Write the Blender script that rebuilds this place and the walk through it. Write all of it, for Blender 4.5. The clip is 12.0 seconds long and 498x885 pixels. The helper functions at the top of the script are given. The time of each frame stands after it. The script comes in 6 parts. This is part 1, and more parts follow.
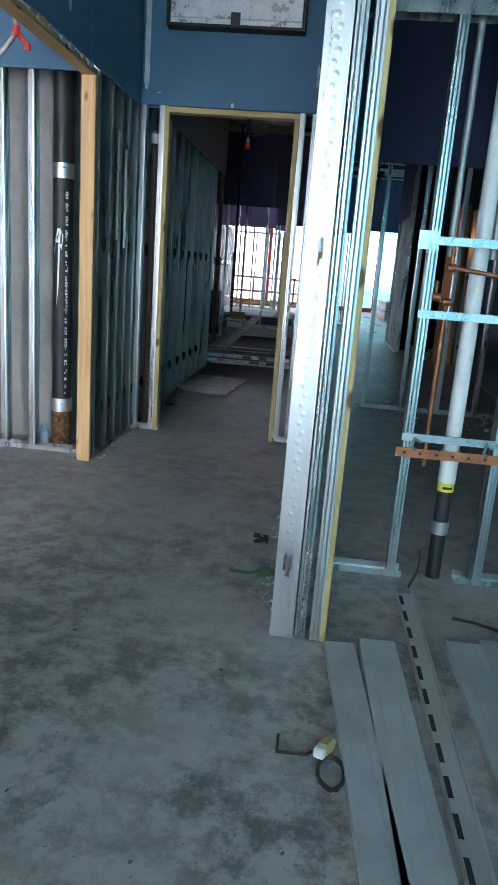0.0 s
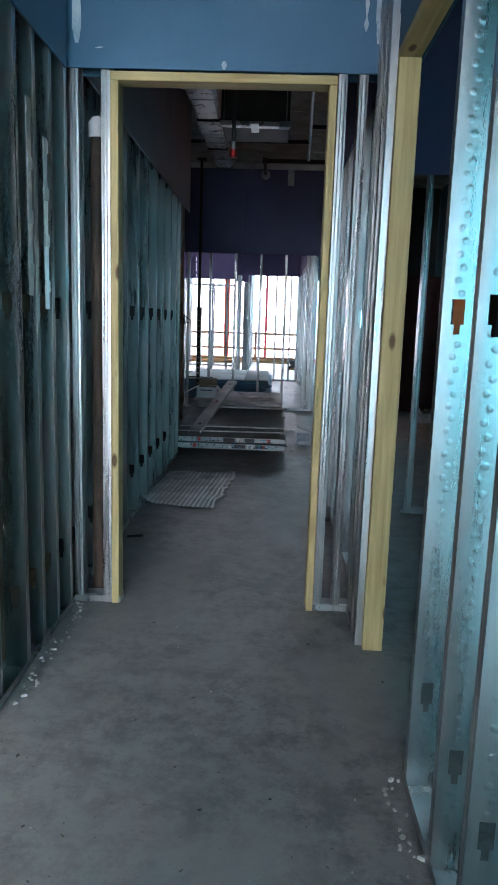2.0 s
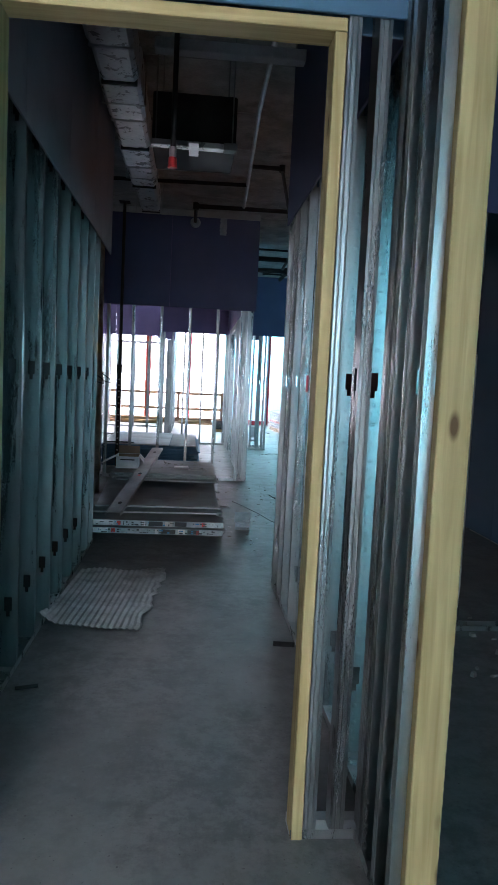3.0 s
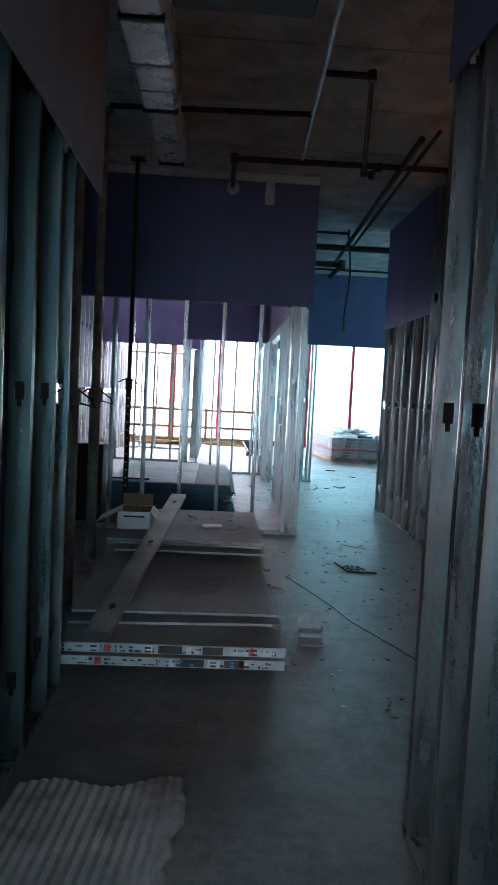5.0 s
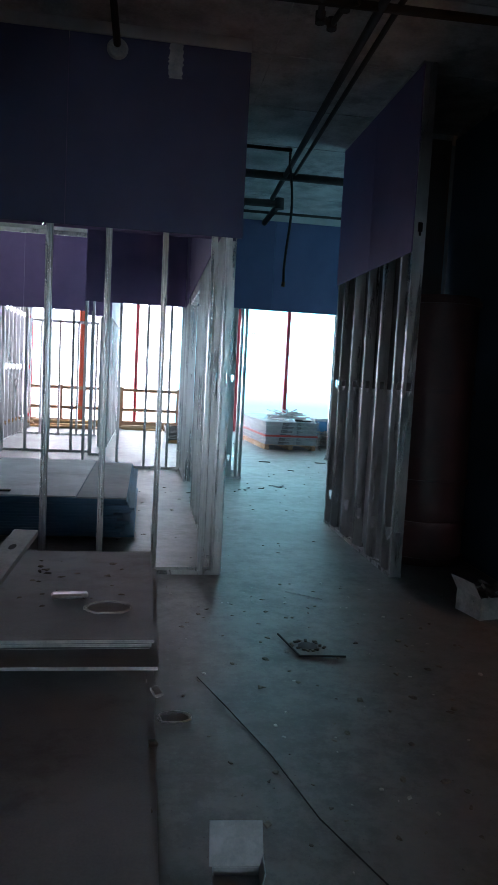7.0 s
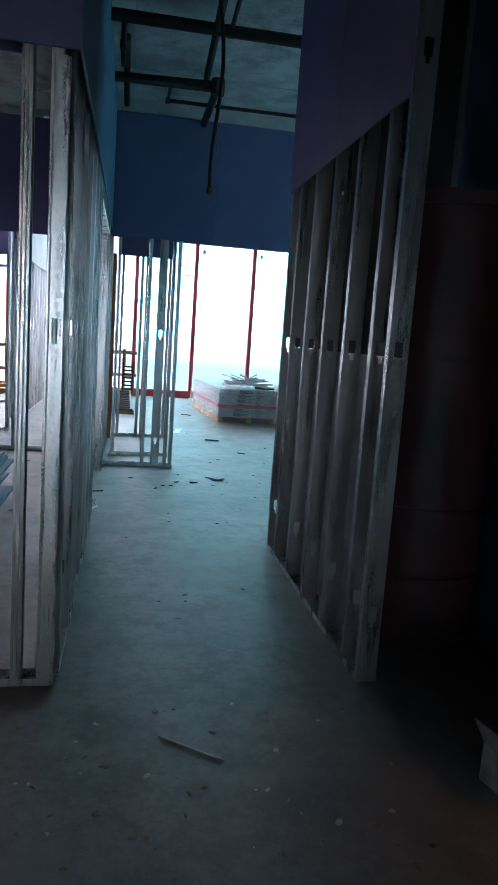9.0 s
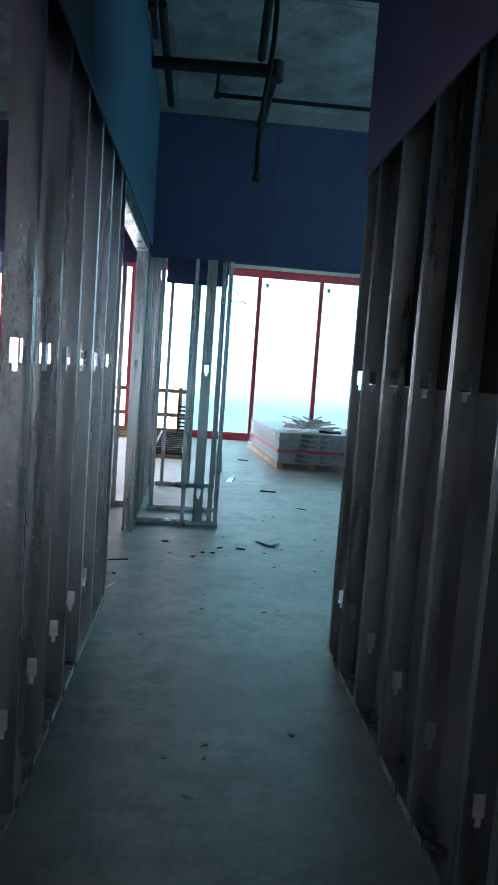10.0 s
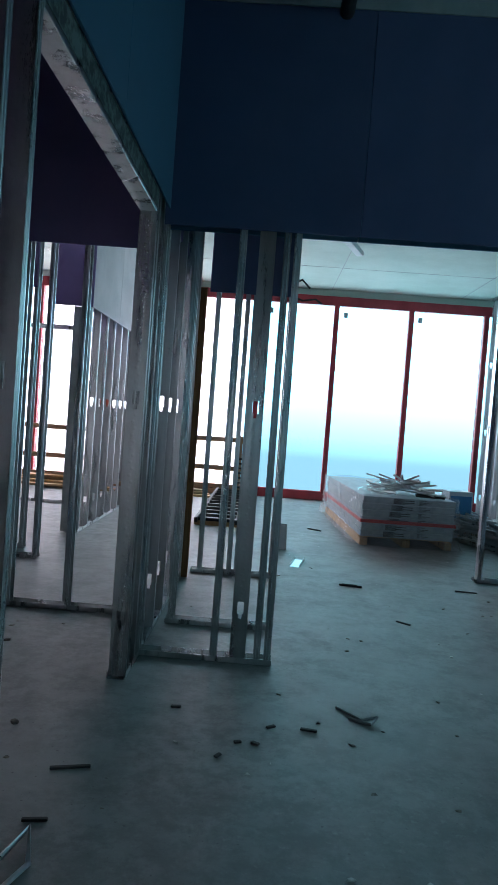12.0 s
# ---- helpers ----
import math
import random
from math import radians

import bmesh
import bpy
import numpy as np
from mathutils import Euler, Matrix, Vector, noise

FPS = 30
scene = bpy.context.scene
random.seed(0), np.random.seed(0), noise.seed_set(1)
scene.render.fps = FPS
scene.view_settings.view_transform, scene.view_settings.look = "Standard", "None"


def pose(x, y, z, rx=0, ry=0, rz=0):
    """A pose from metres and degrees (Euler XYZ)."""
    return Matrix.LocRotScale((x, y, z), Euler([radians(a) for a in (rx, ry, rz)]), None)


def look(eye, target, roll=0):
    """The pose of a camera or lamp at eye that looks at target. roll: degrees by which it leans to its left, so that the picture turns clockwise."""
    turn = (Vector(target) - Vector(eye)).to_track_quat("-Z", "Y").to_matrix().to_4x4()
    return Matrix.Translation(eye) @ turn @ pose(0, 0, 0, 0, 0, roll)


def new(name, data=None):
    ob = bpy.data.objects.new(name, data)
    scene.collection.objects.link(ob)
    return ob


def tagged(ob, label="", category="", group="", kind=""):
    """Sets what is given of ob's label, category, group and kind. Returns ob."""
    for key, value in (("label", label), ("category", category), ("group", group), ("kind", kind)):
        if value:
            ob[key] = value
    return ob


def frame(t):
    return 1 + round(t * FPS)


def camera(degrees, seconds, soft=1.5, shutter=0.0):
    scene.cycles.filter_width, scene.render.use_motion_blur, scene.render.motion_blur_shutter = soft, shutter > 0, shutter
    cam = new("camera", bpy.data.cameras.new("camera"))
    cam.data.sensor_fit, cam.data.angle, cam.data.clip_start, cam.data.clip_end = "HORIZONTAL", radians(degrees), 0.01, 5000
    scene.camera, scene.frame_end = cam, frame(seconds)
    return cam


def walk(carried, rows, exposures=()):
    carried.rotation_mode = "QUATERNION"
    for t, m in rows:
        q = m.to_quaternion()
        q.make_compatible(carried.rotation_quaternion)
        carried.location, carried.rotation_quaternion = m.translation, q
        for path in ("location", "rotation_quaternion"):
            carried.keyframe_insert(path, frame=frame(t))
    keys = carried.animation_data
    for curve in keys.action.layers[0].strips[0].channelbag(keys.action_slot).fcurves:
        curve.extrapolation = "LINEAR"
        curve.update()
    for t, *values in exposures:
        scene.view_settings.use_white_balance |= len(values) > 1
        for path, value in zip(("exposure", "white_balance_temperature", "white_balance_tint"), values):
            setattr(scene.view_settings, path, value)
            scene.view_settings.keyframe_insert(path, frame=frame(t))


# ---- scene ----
cam = camera(39.4, 12.0)
PATH = [
    (0, (-0.089, 0.152, 1.443), (-0.255, 2.083, 0.951), 4.4),
    (0.5, (-0.2, 0.747, 1.442), (-0.275, 2.696, 0.998), 5.0),
    (1, (-0.359, 1.325, 1.429), (-0.562, 3.267, 0.993), 4.6),
    (1.5, (-0.52, 1.882, 1.439), (-0.671, 3.83, 1.008), 4.5),
    (2, (-0.653, 2.498, 1.477), (-0.705, 4.467, 1.132), 1.8),
    (2.5, (-0.784, 3.164, 1.491), (-0.74, 5.151, 1.275), 1.9),
    (2.7, (-0.799, 3.395, 1.484), (-0.632, 5.38, 1.308), 2.5),
    (4.3, (-0.922, 5.526, 1.592), (-0.751, 7.512, 1.427), 3.4),
    (4.5, (-0.939, 5.74, 1.586), (-0.783, 7.727, 1.423), 3.4),
    (5, (-0.892, 6.476, 1.545), (-0.794, 8.469, 1.411), 2.9),
    (5.5, (-0.871, 7.131, 1.546), (-0.885, 9.126, 1.398), 2.0),
    (6, (-0.811, 7.721, 1.541), (-0.841, 9.713, 1.361), 1.8),
    (6.5, (-0.703, 8.337, 1.566), (-0.78, 10.327, 1.378), 1.6),
    (7, (-0.537, 8.964, 1.533), (-0.241, 10.933, 1.347), 3.0),
    (7.2, (-0.449, 9.183, 1.515), (-0.137, 11.148, 1.306), 2.7),
    (8.8, (0.229, 11.087, 1.486), (0.601, 13.029, 1.185), 3.6),
    (9, (0.32, 11.308, 1.526), (0.683, 13.252, 1.233), 4.0),
    (9.5, (0.522, 11.961, 1.49), (0.845, 13.921, 1.251), 4.7),
    (10, (0.597, 12.58, 1.495), (0.766, 14.563, 1.302), 4.1),
    (10.5, (0.716, 13.203, 1.487), (0.762, 15.194, 1.304), 3.3),
    (11, (0.743, 13.822, 1.487), (0.649, 15.816, 1.363), 2.8),
    (11.5, (0.783, 14.464, 1.48), (0.745, 16.462, 1.395), 3.7),
    (12, (0.783, 15.18, 1.457), (0.736, 17.178, 1.386), 4.3),
]
EXPOSURES = [(t, s, 6000, 13) for t, s in
             ((0.0, 0.14), (1.0, 0.14), (2.0, 0.64), (2.5, 0.76), (4.5, 0.80), (5.5, 0.88), (6.5, 0.70), (7.0, 0.42), (9.0, 0.38), (9.5, 0.45), (10.0, 0.12), (10.5, -0.03), (12.0, -0.65))]
walk(cam, [(t, look(eye, target, roll)) for t, eye, target, roll in PATH], EXPOSURES)

# ---- world and large lights ----
SKY_COOL, SKY_WARM, SKY_BACK, SKY_BACK_PALE, SKY_SIDE = 6.5, 8.0, 2.3, 13.5, 2.4
world = bpy.data.worlds.new("world")
scene.world = world
world.use_nodes = True
wn = world.node_tree
sky = wn.nodes.new("ShaderNodeTexSky")
sky.sky_type, sky.sun_disc = "NISHITA", False
sky.sun_elevation, sky.sun_rotation = radians(38), radians(150)
wn.nodes["Background"].inputs["Strength"].default_value = 0.06
wn.links.new(sky.outputs[0], wn.nodes["Background"].inputs["Color"])


# ---- materials ----
def nodes(name):
    m = bpy.data.materials.new(name)
    m.use_nodes = True
    t = m.node_tree
    return m, t, t.nodes["Principled BSDF"]


def surface(name, dark, light, rough=0.6, metal=0.0, scale=4.0, fine=60.0, bump=0.1, stretch=(1, 1, 1), spot=None, spot_scale=1.2,
            vary=0.0, rough_vary=0.15, contrast=(0.35, 0.65), clear=0.0):
    """A surface with broad blotches, fine grain, bump and uneven gloss, in world or object metres."""
    m, t, p = nodes(name)
    N, L = t.nodes.new, t.links.new
    co = N("ShaderNodeTexCoord")
    mp = N("ShaderNodeMapping")
    mp.inputs["Scale"].default_value = stretch
    L(co.outputs["Object"], mp.inputs[0])
    off = N("ShaderNodeVectorMath")
    off.operation = "ADD"
    info = N("ShaderNodeObjectInfo")
    mul = N("ShaderNodeMath")
    mul.operation = "MULTIPLY"
    mul.inputs[1].default_value = 37.0
    L(info.outputs["Random"], mul.inputs[0])
    L(mp.outputs[0], off.inputs[0])
    L(mul.outputs[0], off.inputs[1])
    a = N("ShaderNodeTexNoise")
    a.inputs["Scale"].default_value, a.inputs["Detail"].default_value, a.inputs["Roughness"].default_value = scale, 6, 0.62
    b = N("ShaderNodeTexNoise")
    b.inputs["Scale"].default_value, b.inputs["Detail"].default_value = fine, 4
    L(off.outputs[0], a.inputs["Vector"])
    L(off.outputs[0], b.inputs["Vector"])
    ramp = N("ShaderNodeValToRGB")
    ramp.color_ramp.elements[0].position, ramp.color_ramp.elements[1].position = contrast
    ramp.color_ramp.elements[0].color, ramp.color_ramp.elements[1].color = (*dark, 1), (*light, 1)
    mixf = N("ShaderNodeMath")
    mixf.operation = "MULTIPLY_ADD"
    mixf.inputs[1].default_value = 0.3
    L(b.outputs["Fac"], mixf.inputs[0])
    sub = N("ShaderNodeMath")
    sub.operation = "SUBTRACT"
    sub.inputs[1].default_value = 0.15
    L(a.outputs["Fac"], sub.inputs[0])
    L(sub.outputs[0], mixf.inputs[2])
    L(mixf.outputs[0], ramp.inputs[0])
    colour = ramp.outputs[0]
    if spot:
        c = N("ShaderNodeTexNoise")
        c.inputs["Scale"].default_value, c.inputs["Detail"].default_value, c.inputs["Roughness"].default_value = spot_scale, 8, 0.7
        L(off.outputs[0], c.inputs["Vector"])
        r2 = N("ShaderNodeValToRGB")
        r2.color_ramp.elements[0].position, r2.color_ramp.elements[1].position = 0.53, 0.68
        L(c.outputs["Fac"], r2.inputs[0])
        mx = N("ShaderNodeMixRGB")
        mx.inputs[2].default_value = (*spot, 1)
        L(r2.outputs[0], mx.inputs[0])
        L(colour, mx.inputs[1])
        colour = mx.outputs[0]
    if vary:
        hsv = N("ShaderNodeHueSaturation")
        mr = N("ShaderNodeMapRange")
        mr.inputs[3].default_value, mr.inputs[4].default_value = 1 - vary, 1 + vary
        L(info.outputs["Random"], mr.inputs[0])
        L(mr.outputs[0], hsv.inputs["Value"])
        L(colour, hsv.inputs["Color"])
        colour = hsv.outputs[0]
    L(colour, p.inputs["Base Color"])
    rr = N("ShaderNodeMapRange")
    rr.inputs[3].default_value, rr.inputs[4].default_value = max(0.02, rough - rough_vary), min(1, rough + rough_vary)
    L(mixf.outputs[0], rr.inputs[0])
    L(rr.outputs[0], p.inputs["Roughness"])
    p.inputs["Metallic"].default_value = metal
    p.inputs["Coat Weight"].default_value = clear
    if bump:
        bm = N("ShaderNodeBump")
        bm.inputs["Strength"].default_value, bm.inputs["Distance"].default_value = bump, 0.004
        L(mixf.outputs[0], bm.inputs["Height"])
        L(bm.outputs[0], p.inputs["Normal"])
    return m


def wood_material(name, dark, light, knot):
    """Sawn softwood, grain along the piece's z, with knots."""
    m, t, p = nodes(name)
    N, L = t.nodes.new, t.links.new
    co = N("ShaderNodeTexCoord")
    info = N("ShaderNodeObjectInfo")
    off = N("ShaderNodeVectorMath")
    off.operation = "ADD"
    mul = N("ShaderNodeMath")
    mul.operation = "MULTIPLY"
    mul.inputs[1].default_value = 23.0
    L(info.outputs["Random"], mul.inputs[0])
    L(co.outputs["Object"], off.inputs[0])
    L(mul.outputs[0], off.inputs[1])
    mp = N("ShaderNodeMapping")
    mp.inputs["Scale"].default_value = (28, 28, 1.3)
    L(off.outputs[0], mp.inputs[0])
    g = N("ShaderNodeTexNoise")
    g.inputs["Scale"].default_value, g.inputs["Detail"].default_value, g.inputs["Distortion"].default_value = 1.6, 6, 0.6
    L(mp.outputs[0], g.inputs["Vector"])
    ramp = N("ShaderNodeValToRGB")
    ramp.color_ramp.elements[0].position, ramp.color_ramp.elements[1].position = 0.3, 0.66
    ramp.color_ramp.elements[0].color, ramp.color_ramp.elements[1].color = (*dark, 1), (*light, 1)
    L(g.outputs["Fac"], ramp.inputs[0])
    mk = N("ShaderNodeMapping")
    mk.inputs["Scale"].default_value = (9, 9, 3.6)
    L(off.outputs[0], mk.inputs[0])
    v = N("ShaderNodeTexVoronoi")
    v.inputs["Scale"].default_value = 1.0
    L(mk.outputs[0], v.inputs["Vector"])
    kr = N("ShaderNodeValToRGB")
    kr.color_ramp.elements[0].position, kr.color_ramp.elements[1].position = 0.09, 0.17
    kr.color_ramp.elements[0].color, kr.color_ramp.elements[1].color = (1, 1, 1, 1), (0, 0, 0, 1)
    L(v.outputs["Distance"], kr.inputs[0])
    mx = N("ShaderNodeMixRGB")
    mx.inputs[2].default_value = (*knot, 1)
    L(kr.outputs[0], mx.inputs[0])
    L(ramp.outputs[0], mx.inputs[1])
    L(mx.outputs[0], p.inputs["Base Color"])
    p.inputs["Roughness"].default_value = 0.7
    b = N("ShaderNodeBump")
    b.inputs["Strength"].default_value, b.inputs["Distance"].default_value = 0.25, 0.002
    L(g.outputs["Fac"], b.inputs["Height"])
    L(b.outputs[0], p.inputs["Normal"])
    return m


def concrete_floor():
    """Troweled slab: broad damp patches, mottled blotches, dust, scuffs, and a brighter entry painted in."""
    m, t, p = nodes("concrete_floor")
    N, L = t.nodes.new, t.links.new
    co = N("ShaderNodeTexCoord")

    def noise_at(scale, detail=6, rough=0.6, stretch=None):
        n = N("ShaderNodeTexNoise")
        n.inputs["Scale"].default_value, n.inputs["Detail"].default_value, n.inputs["Roughness"].default_value = scale, detail, rough
        if stretch:
            mp = N("ShaderNodeMapping")
            mp.inputs["Scale"].default_value = stretch
            L(co.outputs["Object"], mp.inputs[0])
            L(mp.outputs[0], n.inputs["Vector"])
        else:
            L(co.outputs["Object"], n.inputs["Vector"])
        return n.outputs["Fac"]

    def ramp(fac, p0, p1, c0=(0, 0, 0), c1=(1, 1, 1)):
        r = N("ShaderNodeValToRGB")
        r.color_ramp.elements[0].position, r.color_ramp.elements[1].position = p0, p1
        r.color_ramp.elements[0].color, r.color_ramp.elements[1].color = (*c0, 1), (*c1, 1)
        L(fac, r.inputs[0])
        return r.outputs[0]

    def mix(fac, a, b, kind="MIX"):
        x = N("ShaderNodeMixRGB")
        x.blend_type = kind
        if isinstance(fac, float):
            x.inputs[0].default_value = fac
        else:
            L(fac, x.inputs[0])
        L(a, x.inputs[1])
        if isinstance(b, tuple):
            x.inputs[2].default_value = (*b, 1)
        else:
            L(b, x.inputs[2])
        return x.outputs[0]

    broad, mid, fine, grit = noise_at(0.7), noise_at(4.5, 8, 0.68), noise_at(26, 8, 0.7), noise_at(180, 3)
    base = ramp(broad, 0.35, 0.68, (0.175, 0.178, 0.176), (0.26, 0.262, 0.257))
    patch = ramp(noise_at(1.1, 4, 0.55), 0.36, 0.52)
    mott = N("ShaderNodeMath")
    mott.operation = "MULTIPLY"
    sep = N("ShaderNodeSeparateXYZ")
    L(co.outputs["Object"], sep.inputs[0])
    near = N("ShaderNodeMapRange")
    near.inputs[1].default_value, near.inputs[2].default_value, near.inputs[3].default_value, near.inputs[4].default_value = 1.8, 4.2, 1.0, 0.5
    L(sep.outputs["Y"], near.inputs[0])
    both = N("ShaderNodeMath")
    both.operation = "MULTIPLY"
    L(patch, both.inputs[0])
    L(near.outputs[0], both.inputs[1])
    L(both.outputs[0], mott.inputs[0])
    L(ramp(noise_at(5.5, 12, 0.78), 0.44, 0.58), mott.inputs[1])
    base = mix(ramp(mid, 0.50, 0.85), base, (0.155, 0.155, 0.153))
    # Lightens the slab's colour at the entry in place of light; noise breaks the edge.
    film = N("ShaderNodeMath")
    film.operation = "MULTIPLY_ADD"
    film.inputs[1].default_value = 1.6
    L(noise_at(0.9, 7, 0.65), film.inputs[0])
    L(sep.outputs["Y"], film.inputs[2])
    entry_light = N("ShaderNodeMapRange")
    entry_light.inputs[1].default_value, entry_light.inputs[2].default_value, entry_light.inputs[3].default_value, entry_light.inputs[4].default_value = 4.6, 7.6, 0.50, 0.0
    L(film.outputs[0], entry_light.inputs[0])
    base = mix(entry_light.outputs[0], base, (0.47, 0.455, 0.435))
    base = mix(mott.outputs[0], base, (0.095, 0.095, 0.098))
    base = mix(ramp(fine, 0.55, 0.80), base, (0.265, 0.267, 0.262))
    dust = noise_at(1.6, 9, 0.75, (1, 0.6, 1))
    base = mix(ramp(dust, 0.55, 0.8), base, (0.30, 0.30, 0.292))
    scuff = noise_at(2.2, 7, 0.8, (6, 0.7, 1))
    base = mix(ramp(scuff, 0.66, 0.74), base, (0.40, 0.395, 0.39))
    speck = ramp(noise_at(60, 2, 0.4), 0.7, 0.76)
    base = mix(speck, base, (0.11, 0.11, 0.11))
    speckle = ramp(noise_at(11, 12, 0.8), 0.46, 0.66)
    grime = N("ShaderNodeMath")
    grime.operation = "MULTIPLY"
    L(speckle, grime.inputs[0])
    L(ramp(noise_at(0.8, 5, 0.6, (1.2, 1, 1)), 0.40, 0.68), grime.inputs[1])
    base = mix(grime.outputs[0], base, (0.13, 0.13, 0.132))
    L(base, p.inputs["Base Color"])
    rr = N("ShaderNodeMapRange")
    rr.inputs[3].default_value, rr.inputs[4].default_value = 0.32, 0.74
    L(mid, rr.inputs[0])
    L(rr.outputs[0], p.inputs["Roughness"])
    b = N("ShaderNodeBump")
    b.inputs["Strength"].default_value, b.inputs["Distance"].default_value = 0.22, 0.004
    L(mix(0.5, fine, grit), b.inputs["Height"])
    L(b.outputs[0], p.inputs["Normal"])
    return m


def glow(name, top, low, strength, z0, z1):
    """Plain bright sky with a paler haze below the horizon."""
    m, t, p = nodes(name)
    N, L = t.nodes.new, t.links.new
    t.nodes.remove(p)
    e = N("ShaderNodeEmission")
    e.inputs["Strength"].default_value = strength
    g = N("ShaderNodeNewGeometry")
    sp = N("ShaderNodeSeparateXYZ")
    L(g.outputs["Position"], sp.inputs[0])
    mr = N("ShaderNodeMapRange")
    mr.inputs[1].default_value, mr.inputs[2].default_value = z0, z1
    L(sp.outputs["Z"], mr.inputs[0])
    mx = N("ShaderNodeMixRGB")
    mx.inputs[1].default_value, mx.inputs[2].default_value = (*low, 1), (*top, 1)
    L(mr.outputs[0], mx.inputs[0])
    L(mx.outputs[0], e.inputs["Color"])
    L(e.outputs[0], t.nodes["Material Output"].inputs[0])
    return m


def clear_sheet(name, colour, rough, alpha=1.0, transmission=1.0):
    m, t, p = nodes(name)
    p.inputs["Base Color"].default_value = (*colour, 1)
    p.inputs["Roughness"].default_value = rough
    p.inputs["Transmission Weight"].default_value = transmission
    p.inputs["IOR"].default_value = 1.15
    p.inputs["Alpha"].default_value = alpha
    n = t.nodes.new("ShaderNodeTexNoise")
    n.inputs["Scale"].default_value, n.inputs["Detail"].default_value = 14, 5
    b = t.nodes.new("ShaderNodeBump")
    b.inputs["Strength"].default_value, b.inputs["Distance"].default_value = 0.5, 0.01
    t.links.new(n.outputs["Fac"], b.inputs["Height"])
    t.links.new(b.outputs[0], p.inputs["Normal"])
    return m


def press_dents(m):
    """A column of soft round dents pressed along the middle of a stud's web."""
    t = m.node_tree
    N, L = t.nodes.new, t.links.new

    def calc(op, a, b=None, c=None):
        n = N("ShaderNodeMath")
        n.operation = op
        for i, v in enumerate((a, b, c)):
            if v is None:
                continue
            if isinstance(v, (int, float)):
                n.inputs[i].default_value = v
            else:
                L(v, n.inputs[i])
        return n.outputs[0]

    sep = N("ShaderNodeSeparateXYZ")
    L(N("ShaderNodeTexCoord").outputs["Object"], sep.inputs[0])
    row = calc("DIVIDE", sep.outputs["Z"], 0.036)
    side = calc("MULTIPLY_ADD", calc("MODULO", calc("FLOOR", row), 2.0), 0.012, -0.006)
    dz = calc("MULTIPLY_ADD", calc("FRACT", row), 0.036, -0.018)
    dx = calc("SUBTRACT", sep.outputs["X"], side)
    r = calc("SQRT", calc("ADD", calc("MULTIPLY", dx, dx), calc("MULTIPLY", dz, dz)))
    mr = N("ShaderNodeMapRange")
    mr.interpolation_type = "SMOOTHSTEP"
    mr.inputs[1].default_value, mr.inputs[2].default_value, mr.inputs[3].default_value, mr.inputs[4].default_value = 0.003, 0.0125, 1.0, 0.0
    L(r, mr.inputs[0])
    b = N("ShaderNodeBump")
    b.inputs["Strength"].default_value, b.inputs["Distance"].default_value = 0.36, 0.0025
    p = t.nodes["Principled BSDF"]
    L(mr.outputs[0], b.inputs["Height"])
    L(p.inputs["Normal"].links[0].from_socket, b.inputs["Normal"])
    L(b.outputs[0], p.inputs["Normal"])
    return m


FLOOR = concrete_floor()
STEEL_LOOK = ((0.43, 0.445, 0.45), (0.59, 0.60, 0.605), 0.285, 1.0, 2.0, 160, 0.012, (5, 5, 0.5))
STEEL = surface("galvanised_steel", *STEEL_LOOK, vary=0.16, rough_vary=0.07)
STEEL_DENTED = press_dents(surface("dented_galvanised_steel", *STEEL_LOOK, vary=0.16, rough_vary=0.07))
STEEL_DULL = surface("dull_steel", (0.30, 0.31, 0.31), (0.50, 0.51, 0.50), 0.5, 0.7, 3.0, 60, 0.08, vary=0.1)
# Paler and less metallic than the wall steel.
STEEL_LOOSE = surface("pale_galvanised_steel", (0.46, 0.475, 0.475), (0.60, 0.61, 0.60), 0.42, 0.6, 2.0, 90, 0.03, (2, 2, 2), vary=0.08, rough_vary=0.06)
# Brightened grey copy of the purple-blue board, its colour standing in for light.
BOARD_LIFTED = surface("lifted_gypsum_board", (0.38, 0.375, 0.43), (0.45, 0.445, 0.50), 0.8, 0, 1.6, 220, 0.05, spot=(0.33, 0.325, 0.375), vary=0.05)
# Same board in three more copies, each tinted for its room's light.
BOARD_CYAN_LIT = surface("cyan_lit_gypsum_board", (0.055, 0.135, 0.215), (0.075, 0.16, 0.25), 0.75, 0, 1.6, 220, 0.05, vary=0.05)
INDIGO = surface("indigo_gypsum_board", (0.068, 0.084, 0.175), (0.088, 0.106, 0.205), 0.75, 0, 1.6, 220, 0.05, vary=0.05)
PURPLE = surface("purple_gypsum_board", (0.19, 0.145, 0.30), (0.23, 0.175, 0.345), 0.75, 0, 1.6, 220, 0.05, vary=0.05)
GREY_BOARD = surface("grey_gypsum_board", (0.46, 0.47, 0.50), (0.58, 0.585, 0.61), 0.85, 0, 2.0, 160, 0.06, spot=(0.30, 0.29, 0.28), vary=0.06)
PALE_BOARD = surface("pale_gypsum_board", (0.52, 0.47, 0.48), (0.64, 0.58, 0.585), 0.85, 0, 1.6, 160, 0.06)
BOARD_FACE = surface("gypsum_face_paper", (0.28, 0.29, 0.305), (0.385, 0.395, 0.41), 0.85, 0, 1.6, 120, 0.06, spot=(0.24, 0.24, 0.245), spot_scale=2.0)
BOARD_CORE = surface("gypsum_core", (0.26, 0.27, 0.275), (0.46, 0.465, 0.46), 0.9, 0, 12, 120, 0.3)
# Black tank reddened: the orange lamp light is put into its base colour.
DRUM = surface("warm_tinted_tank", (0.05, 0.018, 0.02), (0.085, 0.03, 0.03), 0.45, 0, 3, 60, 0.1)
